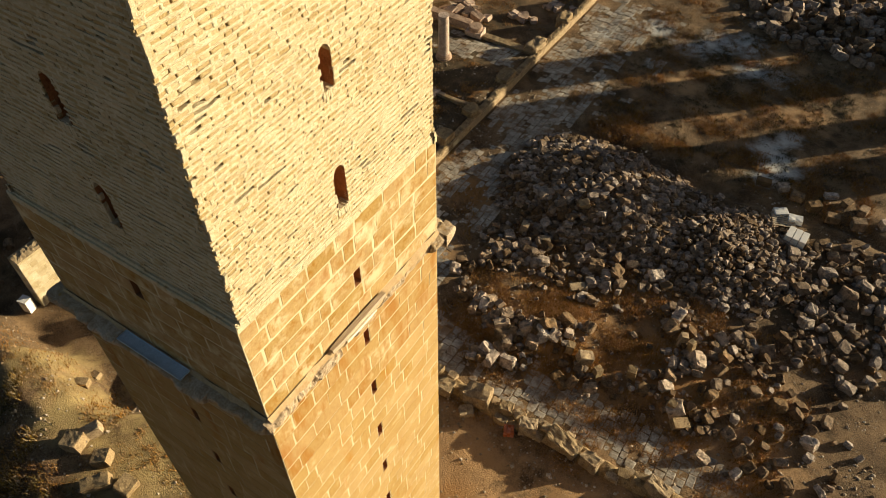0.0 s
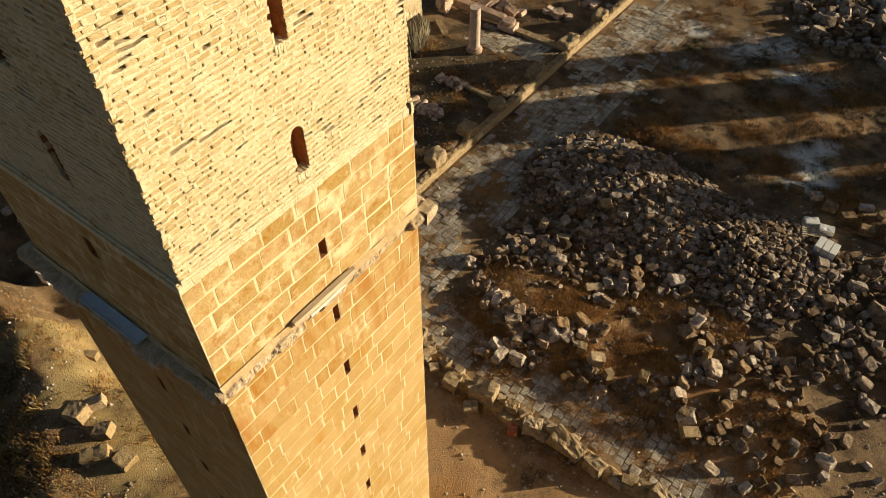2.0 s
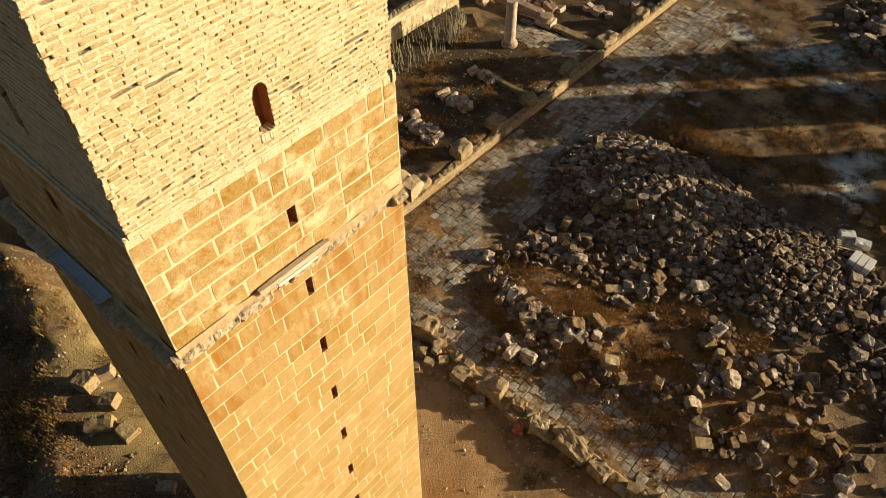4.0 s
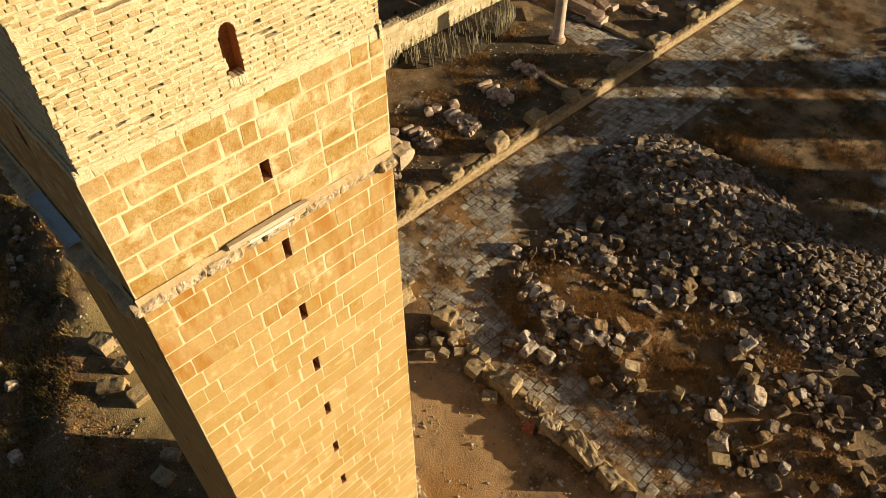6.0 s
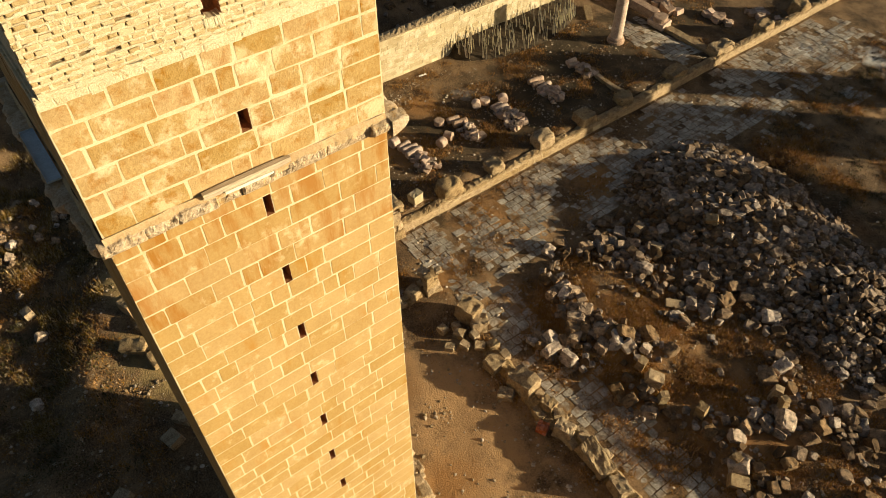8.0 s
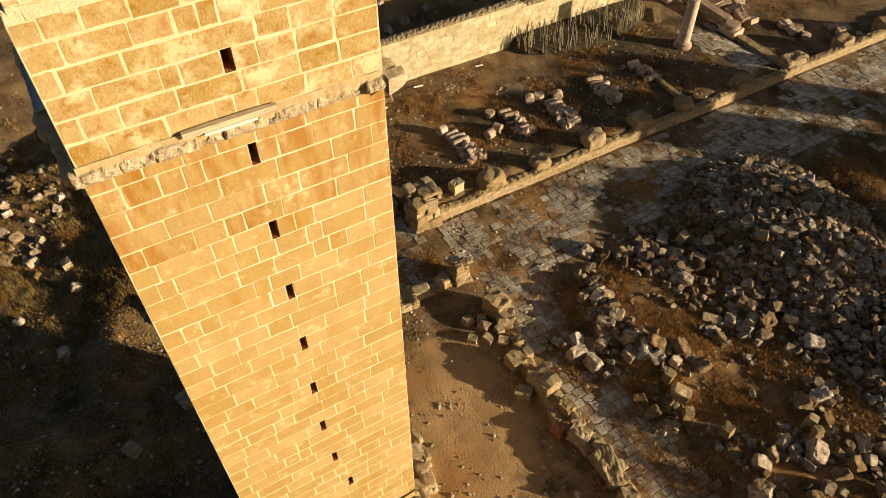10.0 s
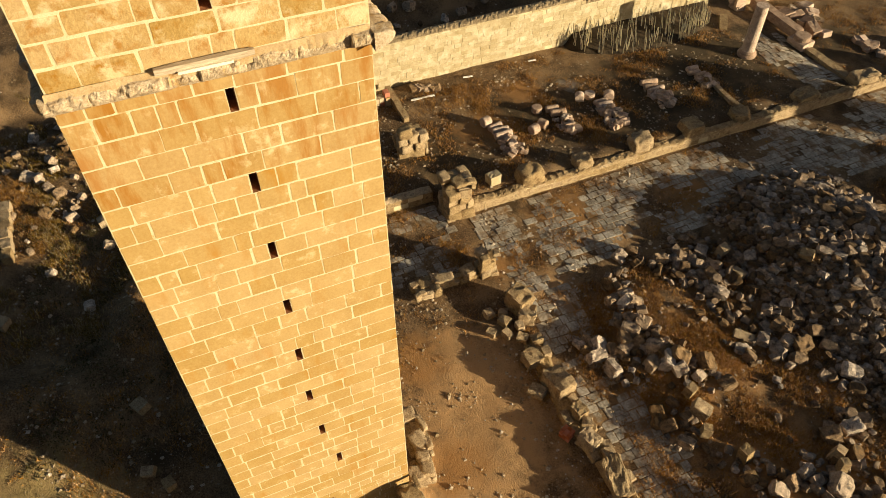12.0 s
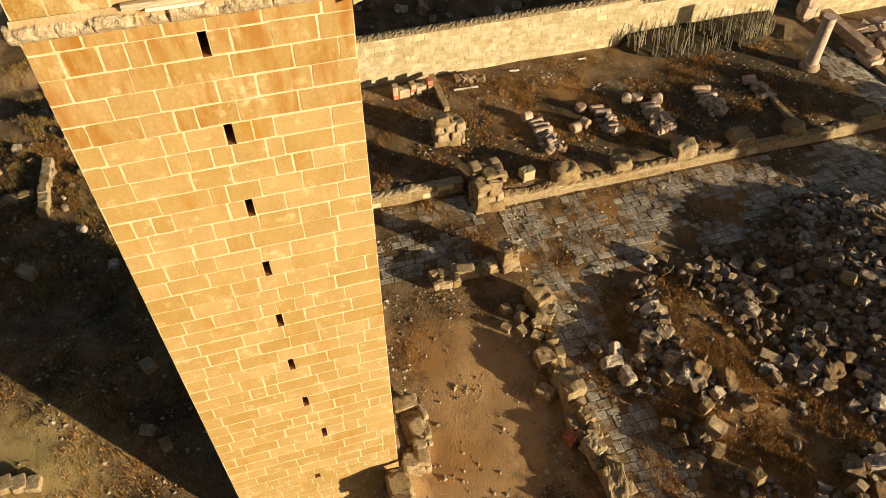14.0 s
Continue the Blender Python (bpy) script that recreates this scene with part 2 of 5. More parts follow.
def thing(name, label, category, m=None, group="", kind=""):
    ob = new(name)
    ob.empty_display_size = 0.2
    if m:
        ob.matrix_basis = m
    return tagged(ob, label, category, group, kind)


def sstep(a, b, x):
    t = min(1.0, max(0.0, (x - a) / (b - a)))
    return t * t * (3 - 2 * t)


def fbm(x, y, s, seed=0.0):
    return noise.fractal(Vector((x * s, y * s, seed)), 1.0, 2.0, 4)


class Face:
    """A wall's face: u along it, z up, d outwards."""
    def __init__(self, o, u, n):
        self.o, self.u, self.n = Vector(o), Vector(u), Vector(n)
    def at(self, u, z, d):
        return self.o + self.u * u + self.n * d + Vector((0, 0, z))


def courses(rng, u0, u1, z0, z1, h, lmin, lmax, holes=(), hvar=0.0, short=0.0):
    out, z = [], z0
    while z < z1 - 0.4 * h:
        top = min(z1, z + h * rng.uniform(1 - hvar, 1 + hvar))
        if z1 - top < 0.4 * h:
            top = z1
        mid, spans, left = (z + top) / 2, [], u0
        for gap in sorted(g for g in holes if g[2] < mid < g[3]):
            spans.append((left, gap[0]))
            left = gap[1]
        spans.append((left, u1))
        for a, b in spans:
            u = a
            first = rng.uniform(0.55, 1.0)
            while u < b - 1e-4:
                l = rng.uniform(lmin, lmax) * first
                first = 1.0
                if rng.random() < short:
                    l = rng.uniform(0.6, 0.85) * lmin
                e = u + l
                if b - e < 0.5 * lmin:
                    e = b
                out.append((u, e, z, top))
                u = e
        z = top
    return out


QUADS = [(0, 1, 5, 4), (1, 2, 6, 5), (2, 3, 7, 6), (3, 0, 4, 7), (4, 5, 9, 8), (5, 6, 10, 9), (6, 7, 11, 10), (7, 4, 8, 11), (8, 9, 10, 11)]
def stone_verts(rng, face, rect, joint, proud, round_, jitter, back=-0.03):
    a, b, c, d = rect
    j = joint / 2 * rng.uniform(0.55, 1.25)
    a, b, c, d = a + j, b - j, c + j, d - j
    r = min(round_, (b - a) * 0.3, (d - c) * 0.3)
    def q(v): return v + rng.uniform(-jitter, jitter)
    cs = [(q(a), q(c)), (q(b), q(c)), (q(b), q(d)), (q(a), q(d))]
    mu, mz = (a + b) / 2, (c + d) / 2
    vs = [face.at(u, z, back) for u, z in cs] + [face.at(u, z, proud - r * 0.5) for u, z in cs]
    vs += [face.at(u + math.copysign(r, mu - u), z + math.copysign(r, mz - z), proud + rng.uniform(-0.002, 0.002)) for u, z in cs]
    return vs


RAGGED = [(k, (k + 1) % 12, 12 + (k + 1) % 12, 12 + k) for k in range(12)] + [tuple(range(12, 24))]
def ragged_verts(rng, face, rect, joint, proud, jitter, back=-0.03):
    """A dressed block whose edges wander and whose corners are worn round."""
    a, b, c, d = rect
    j = joint / 2
    a, b, c, d = a + j * rng.uniform(0.3, 1.6), b - j * rng.uniform(0.3, 1.6), c + j * rng.uniform(0.4, 1.5), d - j * rng.uniform(0.4, 1.5)
    r = min(rng.uniform(0.006, 0.028), (b - a) * 0.2, (d - c) * 0.2)
    pts = [(a + r, c), (a + (b - a) * rng.uniform(0.35, 0.65), c), (b - r, c), (b, c + r), (b, (c + d) / 2), (b, d - r), (b - r, d), (a + (b - a) * rng.uniform(0.35, 0.65), d), (a + r, d), (a, d - r), (a, (c + d) / 2), (a, c + r)]
    pts = [(u + rng.uniform(-jitter, jitter), z + rng.uniform(-jitter, jitter)) for u, z in pts]
    tip, lean = rng.uniform(-0.001, 0.001), rng.uniform(-0.0012, 0.0012)
    return [face.at(u, z, back) for u, z in pts] + [face.at(u, z, proud + tip + lean * (u - a)) for u, z in pts]


def stone_face(rng, face, rects, joint, proud, pv, round_, jitter, parent, name, mat, mat_i, single=0, key=None, skip=0.0, label="", back=-0.03, ragged=False):
    """Lays stones on a face: the first `single` of them (by key) as parts of their own, the rest joined."""
    rects = sorted(rects, key=key) if key else rects
    verts, faces, n = [], [], 0
    for r in rects:
        if rng.random() < skip or r[1] - r[0] < 0.05 or r[3] - r[2] < 0.03:
            continue
        if ragged:
            vs, quads = ragged_verts(rng, face, r, joint, proud + rng.uniform(-pv, pv), jitter, back), RAGGED
        else:
            vs, quads = stone_verts(rng, face, r, joint, proud + rng.uniform(-pv, pv), round_, jitter, back), QUADS
        if n < single:
            mid = sum(vs, Vector()) / len(vs)
            ob = piece(name, mesh_of(name, [v - mid for v in vs], quads, mat), parent)
            ob.location = mid
        else:
            k = len(verts)
            verts += vs
            faces += [tuple(i + k for i in f) for f in quads]
        n += 1
    if verts:
        piece(name + "s_joined", mesh_of(name, verts, faces, mat_i), parent, label, "stuff")


def holed_face(face, u0, u1, z0, z1, holes, d, depth):
    """A flat face with rectangular pits."""
    us = sorted({u0, u1, *[h for q in holes for h in q[:2]]})
    zs = sorted({z0, z1, *[h for q in holes for h in q[2:]]})
    verts, faces = [], []
    def quad(*ps):
        k = len(verts)
        verts.extend(ps)
        faces.append((k, k + 1, k + 2, k + 3))
    for a, b in zip(us, us[1:]):
        for c, e in zip(zs, zs[1:]):
            m, z = (a + b) / 2, (c + e) / 2
            if any(h[0] < m < h[1] and h[2] < z < h[3] for h in holes):
                continue
            quad(face.at(a, c, d), face.at(b, c, d), face.at(b, e, d), face.at(a, e, d))
    for a, b, c, e in holes:
        i = d - depth
        quad(face.at(a, c, i), face.at(b, c, i), face.at(b, e, i), face.at(a, e, i))
        quad(face.at(a, c, d), face.at(b, c, d), face.at(b, c, i), face.at(a, c, i))
        quad(face.at(a, e, i), face.at(b, e, i), face.at(b, e, d), face.at(a, e, d))
        quad(face.at(a, c, d), face.at(a, c, i), face.at(a, e, i), face.at(a, e, d))
        quad(face.at(b, c, i), face.at(b, c, d), face.at(b, e, d), face.at(b, e, i))
    return verts, faces


def joined(lists):
    verts, faces = [], []
    for v, f in lists:
        k = len(verts)
        verts += v
        faces += [tuple(i + k for i in q) for q in f]
    return verts, faces


# ---- ground ----
GX0, GX1, GY0, GY1, STEP = -66.0, 20.0, -20.0, 88.0, 0.27
def ground_z(x, y):
    z = 0.10 * fbm(x, y, 0.25, 1.0) + 0.03 * fbm(x, y, 1.1, 2.0) + 0.014 * noise.noise(Vector((x * 2.9, y * 2.9, 4.0)))
    # raised terrace between the low retaining wall and the long wall
    edge = -22.75 if y > 18.6 else -24.6
    terrace = sstep(edge + 0.05, edge - 0.35, x) * sstep(9.5, 13.5, y) * sstep(52.0, 48.0, y)
    z += 0.55 * terrace
    # earth heaped against the terrace edge; the long wall's shade bank is added apart
    z += terrace * 0.22 * math.exp(-(((x - edge + 0.7) / 0.9) ** 2)) * (1 + 0.4 * math.sin(y * 1.1) + 0.5 * fbm(0, y, 0.9, 12.0))
    # debris mound south-west of the tower
    rim = 7.0 + 0.45 * min(7.0, max(0.0, x + 25.5)) + 0.7 * fbm(x, 0, 0.25, 5.0)
    mound = sstep(rim + 1.6, rim - 1.0, y) * sstep(-4.0, -9.0, x)
    z += mound * (2.5 + 0.14 * fbm(x, y, 0.3, 7.0) + 0.04 * fbm(x, y, 1.3, 8.0))
    z -= mound * max(-0.5, min(1.1, 0.13 * (0.7 * (x + 25) + 0.7 * (y - 5))))
    crest = min(6.0, 1.8 - 0.5 * (x + 22)) + 0.8 * fbm(x, y, 0.3, 70.0)
    z -= mound * 1.15 * sstep(crest, crest - 2.8, y) * sstep(-16.5, -20.5, x)
    # beyond the long wall the ground falls away, then rises
    z -= 0.8 * sstep(-36.6, -38.0, x) * sstep(-42.5, -41.0, x)
    z += 1.0 * sstep(-42.0, -47.0, x)
    # ditch and bank north of the heap
    yd = 42.9 + 0.5 * math.sin(x * 0.33) + 0.25 * fbm(x, 3, 0.4, 9.0)
    along = sstep(-16.5, -14.0, x)
    z -= 0.32 * along * math.exp(-(((y - yd) / 0.38) ** 2))
    z += 0.22 * along * math.exp(-(((y - yd - 1.7) / 1.0) ** 2))
    # soil under the heaps
    for cx, cy, rx, ry, h in MOUNDS:
        q = ((x - cx) / rx) ** 2 + ((y - cy) / ry) ** 2
        if q < 1:
            z += h * (1 - q)
    return z


MOUNDS = [(-11.5, 37.3, 6.5, 5.6, 1.35), (-3.0, 37.0, 7.0, 4.4, 0.7), (-9.5, 25.5, 5.5, 3.6, 0.35), (0.5, 26.5, 6.0, 4.0, 0.3)]


def build_ground():
    nx, ny = int((GX1 - GX0) / STEP) + 1, int((GY1 - GY0) / STEP) + 1
    verts = [(GX0 + i * STEP, GY0 + j * STEP, ground_z(GX0 + i * STEP, GY0 + j * STEP)) for j in range(ny) for i in range(nx)]
    faces = [(j * nx + i, j * nx + i + 1, (j + 1) * nx + i + 1, (j + 1) * nx + i) for j in range(ny - 1) for i in range(nx - 1)]
    # skirt out to the horizon
    ring = [i for i in range(nx)] + [j * nx + nx - 1 for j in range(1, ny)] + [(ny - 1) * nx + i for i in range(nx - 2, -1, -1)] + [j * nx for j in range(ny - 2, 0, -1)]
    cx, cy = (GX0 + GX1) / 2, (GY0 + GY1) / 2
    k = len(verts)
    for i in ring:
        x, y, z = verts[i]
        verts.append((cx + (x - cx) * 30, cy + (y - cy) * 30, 0.0))
    m = len(ring)
    faces += [(ring[i], k + i, k + (i + 1) % m, ring[(i + 1) % m]) for i in range(m)]
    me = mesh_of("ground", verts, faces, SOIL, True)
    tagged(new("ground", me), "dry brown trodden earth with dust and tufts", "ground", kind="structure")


build_ground()

# ---- the tower ----
TX1, TX0, TY0, TY1 = -6.58, -12.5, 4.03, 9.93
TW = TY1 - TY0
# u runs from y = 4 on the two long faces
F_PX = Face((TX1, 4.0, 0), (0, 1, 0), (1, 0, 0))
F_MY = Face((TX0, TY0, 0), (1, 0, 0), (0, -1, 0))
F_MX = Face((TX0, TY1, 0), (0, -1, 0), (-1, 0, 0))
F_PY = Face((TX1, TY1, 0), (-1, 0, 0), (0, 1, 0))
SPAN = {F_PX: (0.03, 5.93), F_MY: (0.0, TX1 - TX0), F_MX: (0.0, TW), F_PY: (0.0, TX1 - TX0)}
# the brick shaft stands back a little
B_PX = Face((TX1 - 0.025, 4.0, 0), (0, 1, 0), (1, 0, 0))
B_MY = Face((TX0, TY0 + 0.085, 0), (1, 0, 0), (0, -1, 0))
B_MX = Face((TX0 + 0.05, TY1 - 0.04, 0), (0, -1, 0), (-1, 0, 0))
B_PY = Face((TX1 - 0.025, TY1 - 0.035, 0), (-1, 0, 0), (0, 1, 0))
B_SPAN = {B_PX: (0.115, 5.895), B_MY: (0.05, TX1 - TX0 - 0.025), B_MX: (0.0, TW - 0.12), B_PY: (0.0, TX1 - TX0 - 0.075)}
BRICK_Z, LEDGE_Z, TOP_Z = 26.2, 23.46, 33.3


COURSE, COURSE_0, UPPER_COURSE = 0.5365, 5.06, 0.467


def slit(u, z, w=0.17, h=0.5):
    return (u - w / 2, u + w / 2, z - h / 2, z + h / 2)


def course_slit(u, k, w=0.17):
    """A slit as high as the k-th course."""
    return (u - w / 2, u + w / 2, COURSE_0 + k * COURSE, COURSE_0 + (k + 1) * COURSE)


HOLES_PX = [course_slit(3.06, 32), course_slit(3.08, 28), course_slit(3.09, 24), course_slit(3.10, 20), course_slit(3.07, 16), course_slit(3.06, 12), course_slit(3.18, 8), course_slit(3.52, 4), slit(2.9, 4.6, 0.2, 0.42), (2.92, 3.12, LEDGE_Z + 2 * UPPER_COURSE, LEDGE_Z + 3 * UPPER_COURSE)]
BRICK_HOLES_PX = [slit(2.95, 27.15, 0.30, 0.96), slit(2.99, 29.58, 0.28, 0.8), slit(3.1, 32.2, 0.3, 0.9)]
HOLES_MY = [(3.14, 3.36, LEDGE_Z + 4 * UPPER_COURSE, LEDGE_Z + 5 * UPPER_COURSE), course_slit(3.12, 29), course_slit(3.11, 25), course_slit(3.0, 21), course_slit(3.0, 17), course_slit(3.0, 13)]
BRICK_HOLES_MY = [slit(3.45, 27.75, 0.3, 0.95), slit(3.4, 29.8, 0.3, 0.9), slit(3.4, 32.0, 0.3, 0.9)]


def pits(face, holes, d, depth, rng=None):
    """The inside of slits and windows."""
    verts, faces = [], []
    for a, b, c, e in holes:
        i = d - depth
        n = 8
        ring0, ring1 = [], []
        pts = [(a, c + (e - c) * k / n) for k in range(n)] + [(a + (b - a) * k / 2, e + (0.05 if k == 1 and rng else 0)) for k in range(2)] + [(b, e - (e - c) * k / n) for k in range(n)] + [(b - (b - a) * k / 2, c) for k in range(2)]
        base = len(verts)
        for u, z in pts:
            j = rng.uniform(-0.04, 0.0) if rng else 0.0
            s = 1 if u > (a + b) / 2 else -1
            verts.append(face.at(u + s * (0.012 + j), z, d - (0.01 if rng else 0.0)))
        for u, z in pts:
            verts.append(face.at(u, z, i))
        m = len(pts)
        faces += [(base + k, base + (k + 1) % m, base + m + (k + 1) % m, base + m + k) for k in range(m)]
        faces.append(tuple(base + m + k for k in range(m)))
    return verts, faces


def mortar_beds(rng, f, u0, u1, z0, step, holes):
    """Lime mortar squeezed out between the brick courses: one wavering strip a course, broken at the windows."""
    verts, faces = [], []
    z, seed = z0, rng.uniform(0, 90)
    while z < TOP_Z:
        n = int((u1 - u0) / 0.045)
        last = None
        for i in range(n + 1):
            u = u0 + (u1 - u0) * i / n
            if any(h[0] + 0.012 < u < h[1] - 0.012 and h[2] - 0.02 < z < h[3] + 0.02 for h in holes):
                last = None
                continue
            zz = z + brick_wave(u, z)
            big = noise.noise(Vector((u * 0.8, z * 0.9, seed)))
            th = 0.026 + 0.014 * big + 0.016 * noise.noise(Vector((u * 6, z * 9, seed + 5)))
            tb = 0.022 + 0.014 * big + 0.016 * noise.noise(Vector((u * 6, z * 9, seed + 25)))
            if noise.noise(Vector((u * 2.2, z * 3.1, seed + 9))) > 0.38:
                th += 0.03
            d = 0.004 + 0.010 * noise.noise(Vector((u * 5, z * 7, seed + 40))) + 0.006 * big
            th, tb = max(0.004, th), max(0.004, tb)
            k = len(verts)
            verts += [f.at(u, zz - tb, -0.09), f.at(u, zz - tb, d - 0.012), f.at(u, zz, d), f.at(u, zz + th, d - 0.012), f.at(u, zz + th, -0.09)]
            if last is not None:
                faces += [(last + q, k + q, k + q + 1, last + q + 1) for q in range(4)]
            last = k
        z += step
    return verts, faces


def brick_wave(u, z):
    return 0.022 * noise.noise(Vector((u * 0.7, z * 0.6, 3))) + 0.014 * noise.noise(Vector((u * 3.5, z * 2, 7)))


def build_tower():
    tower = thing("stone_tower", "tall square sunlit stone minaret with eroded brick upper shaft", "tower")
    rng = random.Random(3)
    cores, wells = [], []
    faces4 = ((F_PX, B_PX, HOLES_PX, BRICK_HOLES_PX), (F_MY, B_MY, HOLES_MY, BRICK_HOLES_MY), (F_MX, B_MX, [], []), (F_PY, B_PY, [], []))
    for f, g, holes, bholes in faces4:
        v, fc = holed_face(f, *SPAN[f], -0.5, BRICK_Z, holes, 0.0, 0.75)
        cores.append((v, fc[: len(fc) - 5 * len(holes)]))
        wells += [pits(f, [h], 0.004, 1.6) for h in holes]
        wells += [pits(g, [h], 0.0, 0.30, rng) for h in bholes]
    piece("masonry_core", mesh_of("masonry_core", *joined(cores), MORTAR), tower, "pale lime mortar between the blocks")
    for w in wells:
        piece("slit_recess", mesh_of("slit_recess", *w, RECESS), tower, "dark reddish inside of a slit")
    cores = []
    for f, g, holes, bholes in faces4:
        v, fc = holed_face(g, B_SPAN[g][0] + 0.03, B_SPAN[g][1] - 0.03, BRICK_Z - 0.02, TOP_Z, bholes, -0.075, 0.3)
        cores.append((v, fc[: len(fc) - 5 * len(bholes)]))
    piece("brick_core", mesh_of("brick_core", *joined(cores), BRICK_BACK), tower, "core behind the bricks, darker than they are")
    for z in (TOP_Z - 0.02, BRICK_Z + 0.002):
        v = [Vector(p) for p in ((TX1, TY0, z), (TX1, TY1, z), (TX0, TY1, z), (TX0, TY0, z))]
        piece("mortar_bed", mesh_of("mortar_bed", v, [(0, 1, 2, 3)], BRICK_MORTAR), tower)
    for f, holes, shown in ((F_PX, HOLES_PX, True), (F_MY, HOLES_MY, False), (F_MX, [], False), (F_PY, [], False)):
        u0, u1 = SPAN[f]
        rects = courses(rng, u0 - 0.003, u1 + 0.003, COURSE_0, LEDGE_Z - 0.14, COURSE, 0.6, 1.3, holes, 0.0, 0.16)
        upper = courses(rng, u0 - 0.003, u1 + 0.003, LEDGE_Z, BRICK_Z, UPPER_COURSE, 0.55, 1.15, holes, 0.0, 0.2)
        low = courses(rng, u0 - 0.003, u1 + 0.003, -0.3, COURSE_0, 0.33, 0.35, 0.8, [h for h in holes if h[2] < 5], 0.1)
        stained = [r for r in rects if r[2] > 20.5]
        plain = [r for r in rects if r[2] <= 20.5]
        stone_face(rng, f, upper, 0.052, 0.005, 0.001, 0.0, 0.012, tower, "pitted_block", ASHLAR_UPPER, ASHLAR_UPPER_I, 60 if shown else 0, label="pitted limestone blocks with smeared pointing", ragged=True)
        stone_face(rng, f, stained, 0.040, 0.006, 0.001, 0.0, 0.009, tower, "ashlar_block", ASHLAR_STAINED, ASHLAR_STAINED, 60 if shown else 0, label="rain-stained honey-coloured limestone blocks", ragged=True)
        stone_face(rng, f, plain, 0.043, 0.006, 0.001, 0.0, 0.009, tower, "ashlar_block", ASHLAR, ASHLAR_I, 230 if shown else 0, lambda r: -r[2], label="honey-coloured squared limestone blocks", ragged=True)
        stone_face(rng, f, low, 0.032, 0.008, 0.005, 0.0, 0.010, tower, "small_ashlar_block", ASHLAR, ASHLAR_I, 0, ragged=True)
    step = 0.106
    for f, holes, single in ((B_PX, BRICK_HOLES_PX, 300), (B_MY, BRICK_HOLES_MY, 0), (B_MX, [], 0), (B_PY, [], 0)):
        u0, u1 = B_SPAN[f]
        kept = []
        for a, b, c, d in courses(rng, u0 - 0.012, u1 + 0.012, BRICK_Z + 0.12, TOP_Z, step, 0.13, 0.27, holes, 0.0):
            if noise.noise(Vector((a * 1.1, c * 2.3, 5))) + rng.uniform(-1.0, 0.5) > 0.62:
                continue
            w = brick_wave((a + b) / 2, c)
            kept.append((a, b, c + 0.008 + w, d - 0.008 + w))
        stone_face(rng, f, kept, 0.022, -0.009, 0.008, 0.014, 0.010, tower, "brick", BRICK, BRICK_I, single, lambda r: abs(r[2] - 27.4), 0.0, "eroded sandy bricks", -0.08)
        piece("mortar_bedding", mesh_of("mortar_bedding", *mortar_beds(rng, f, u0, u1, BRICK_Z + 0.12, step, holes), BRICK_MORTAR), tower, "pale mortar beds between the brick courses", "stuff")
        # mortar left in the upright joints
        plugs = []
        for a, b, c, d in kept:
            if rng.random() < 0.84:
                w = rng.uniform(0.014, 0.04)
                plugs.append((b - w, b + w, c - 0.012, d + 0.012))
        stone_face(rng, f, plugs, 0.0, -0.006, 0.008, 0.014, 0.008, tower, "mortar_plug", BRICK_MORTAR, BRICK_MORTAR, 0, None, 0.0, "mortar in the upright joints", -0.08)
        for z0, z1, d in ((-0.03, 0.10, 0.030 if f is not B_MY else 0.088), (0.07, 0.17, 0.010 if f is not B_MY else 0.045)):
            fillet = [(a, b, BRICK_Z + z0 - rng.uniform(0.0, 0.05), BRICK_Z + z1 + rng.uniform(-0.02, 0.05)) for a, b, c, e in courses(rng, u0 - 0.07, u1 + 0.03, 0.0, 1.0, 1.0, 0.3, 0.8)]
            stone_face(rng, f, fillet, 0.0, d, 0.004, 0.02, 0.014, tower, "mortar_fillet", BRICK_MORTAR, BRICK_MORTAR, 0, None, 0.0, "white mortar smear at the foot of the brickwork", -0.07)
    # worn heads and sills of the brick windows
    for f, bholes in ((B_PX, BRICK_HOLES_PX), (B_MY, BRICK_HOLES_MY)):
        for a, b, c, e in bholes:
            r, mid = (b - a) / 2, (a + b) / 2
            for side in (-1, 1):
                arc = [(mid + side * r * math.sin(q * math.pi / 12) + rng.uniform(-0.008, 0.008), e - 1.25 * r * (1 - math.cos(q * math.pi / 12)) + 0.01) for q in range(7)]
                arc += [(mid + side * (r + 0.02), e - 1.25 * r), (mid + side * (r + 0.02), e + 0.03), (mid, e + 0.03)]
                n = len(arc)
                vs = [f.at(u, z, d) for d in (-0.26, -0.004) for u, z in arc]
                fs = [(k, (k + 1) % n, n + (k + 1) % n, n + k) for k in range(n)] + [tuple(range(n, 2 * n)), tuple(range(n - 1, -1, -1))]
                piece("window_head", mesh_of("window_head", vs, fs, BRICK_MORTAR), tower)
            sill = [(u, u + 0.06, c - rng.uniform(0.10, 0.2), c + rng.uniform(0.0, 0.03)) for u in np.arange(a - 0.02, b, 0.055)]
            stone_face(rng, f, sill, 0.0, 0.012, 0.006, 0.014, 0.008, tower, "sill_mortar", BRICK_MORTAR, BRICK_MORTAR, 0, None, 0.0, "white mortar sill of a slit window", -0.2)
    # cornice of eroded stones under a sloped mortar capping
    for f, a, b in ((F_PX, -0.12, 6.34), (F_MY, -0.3, TX1 - TX0 + 0.06), (F_MX, -0.3, TW), (F_PY, -0.3, TX1 - TX0)):
        u = a
        while u < b - 0.05:
            e = min(b, u + rng.uniform(0.5, 1.1))
            if b - e < 0.25:
                e = b
            cornice_stone(rng, f, u, e, tower)
            u = e
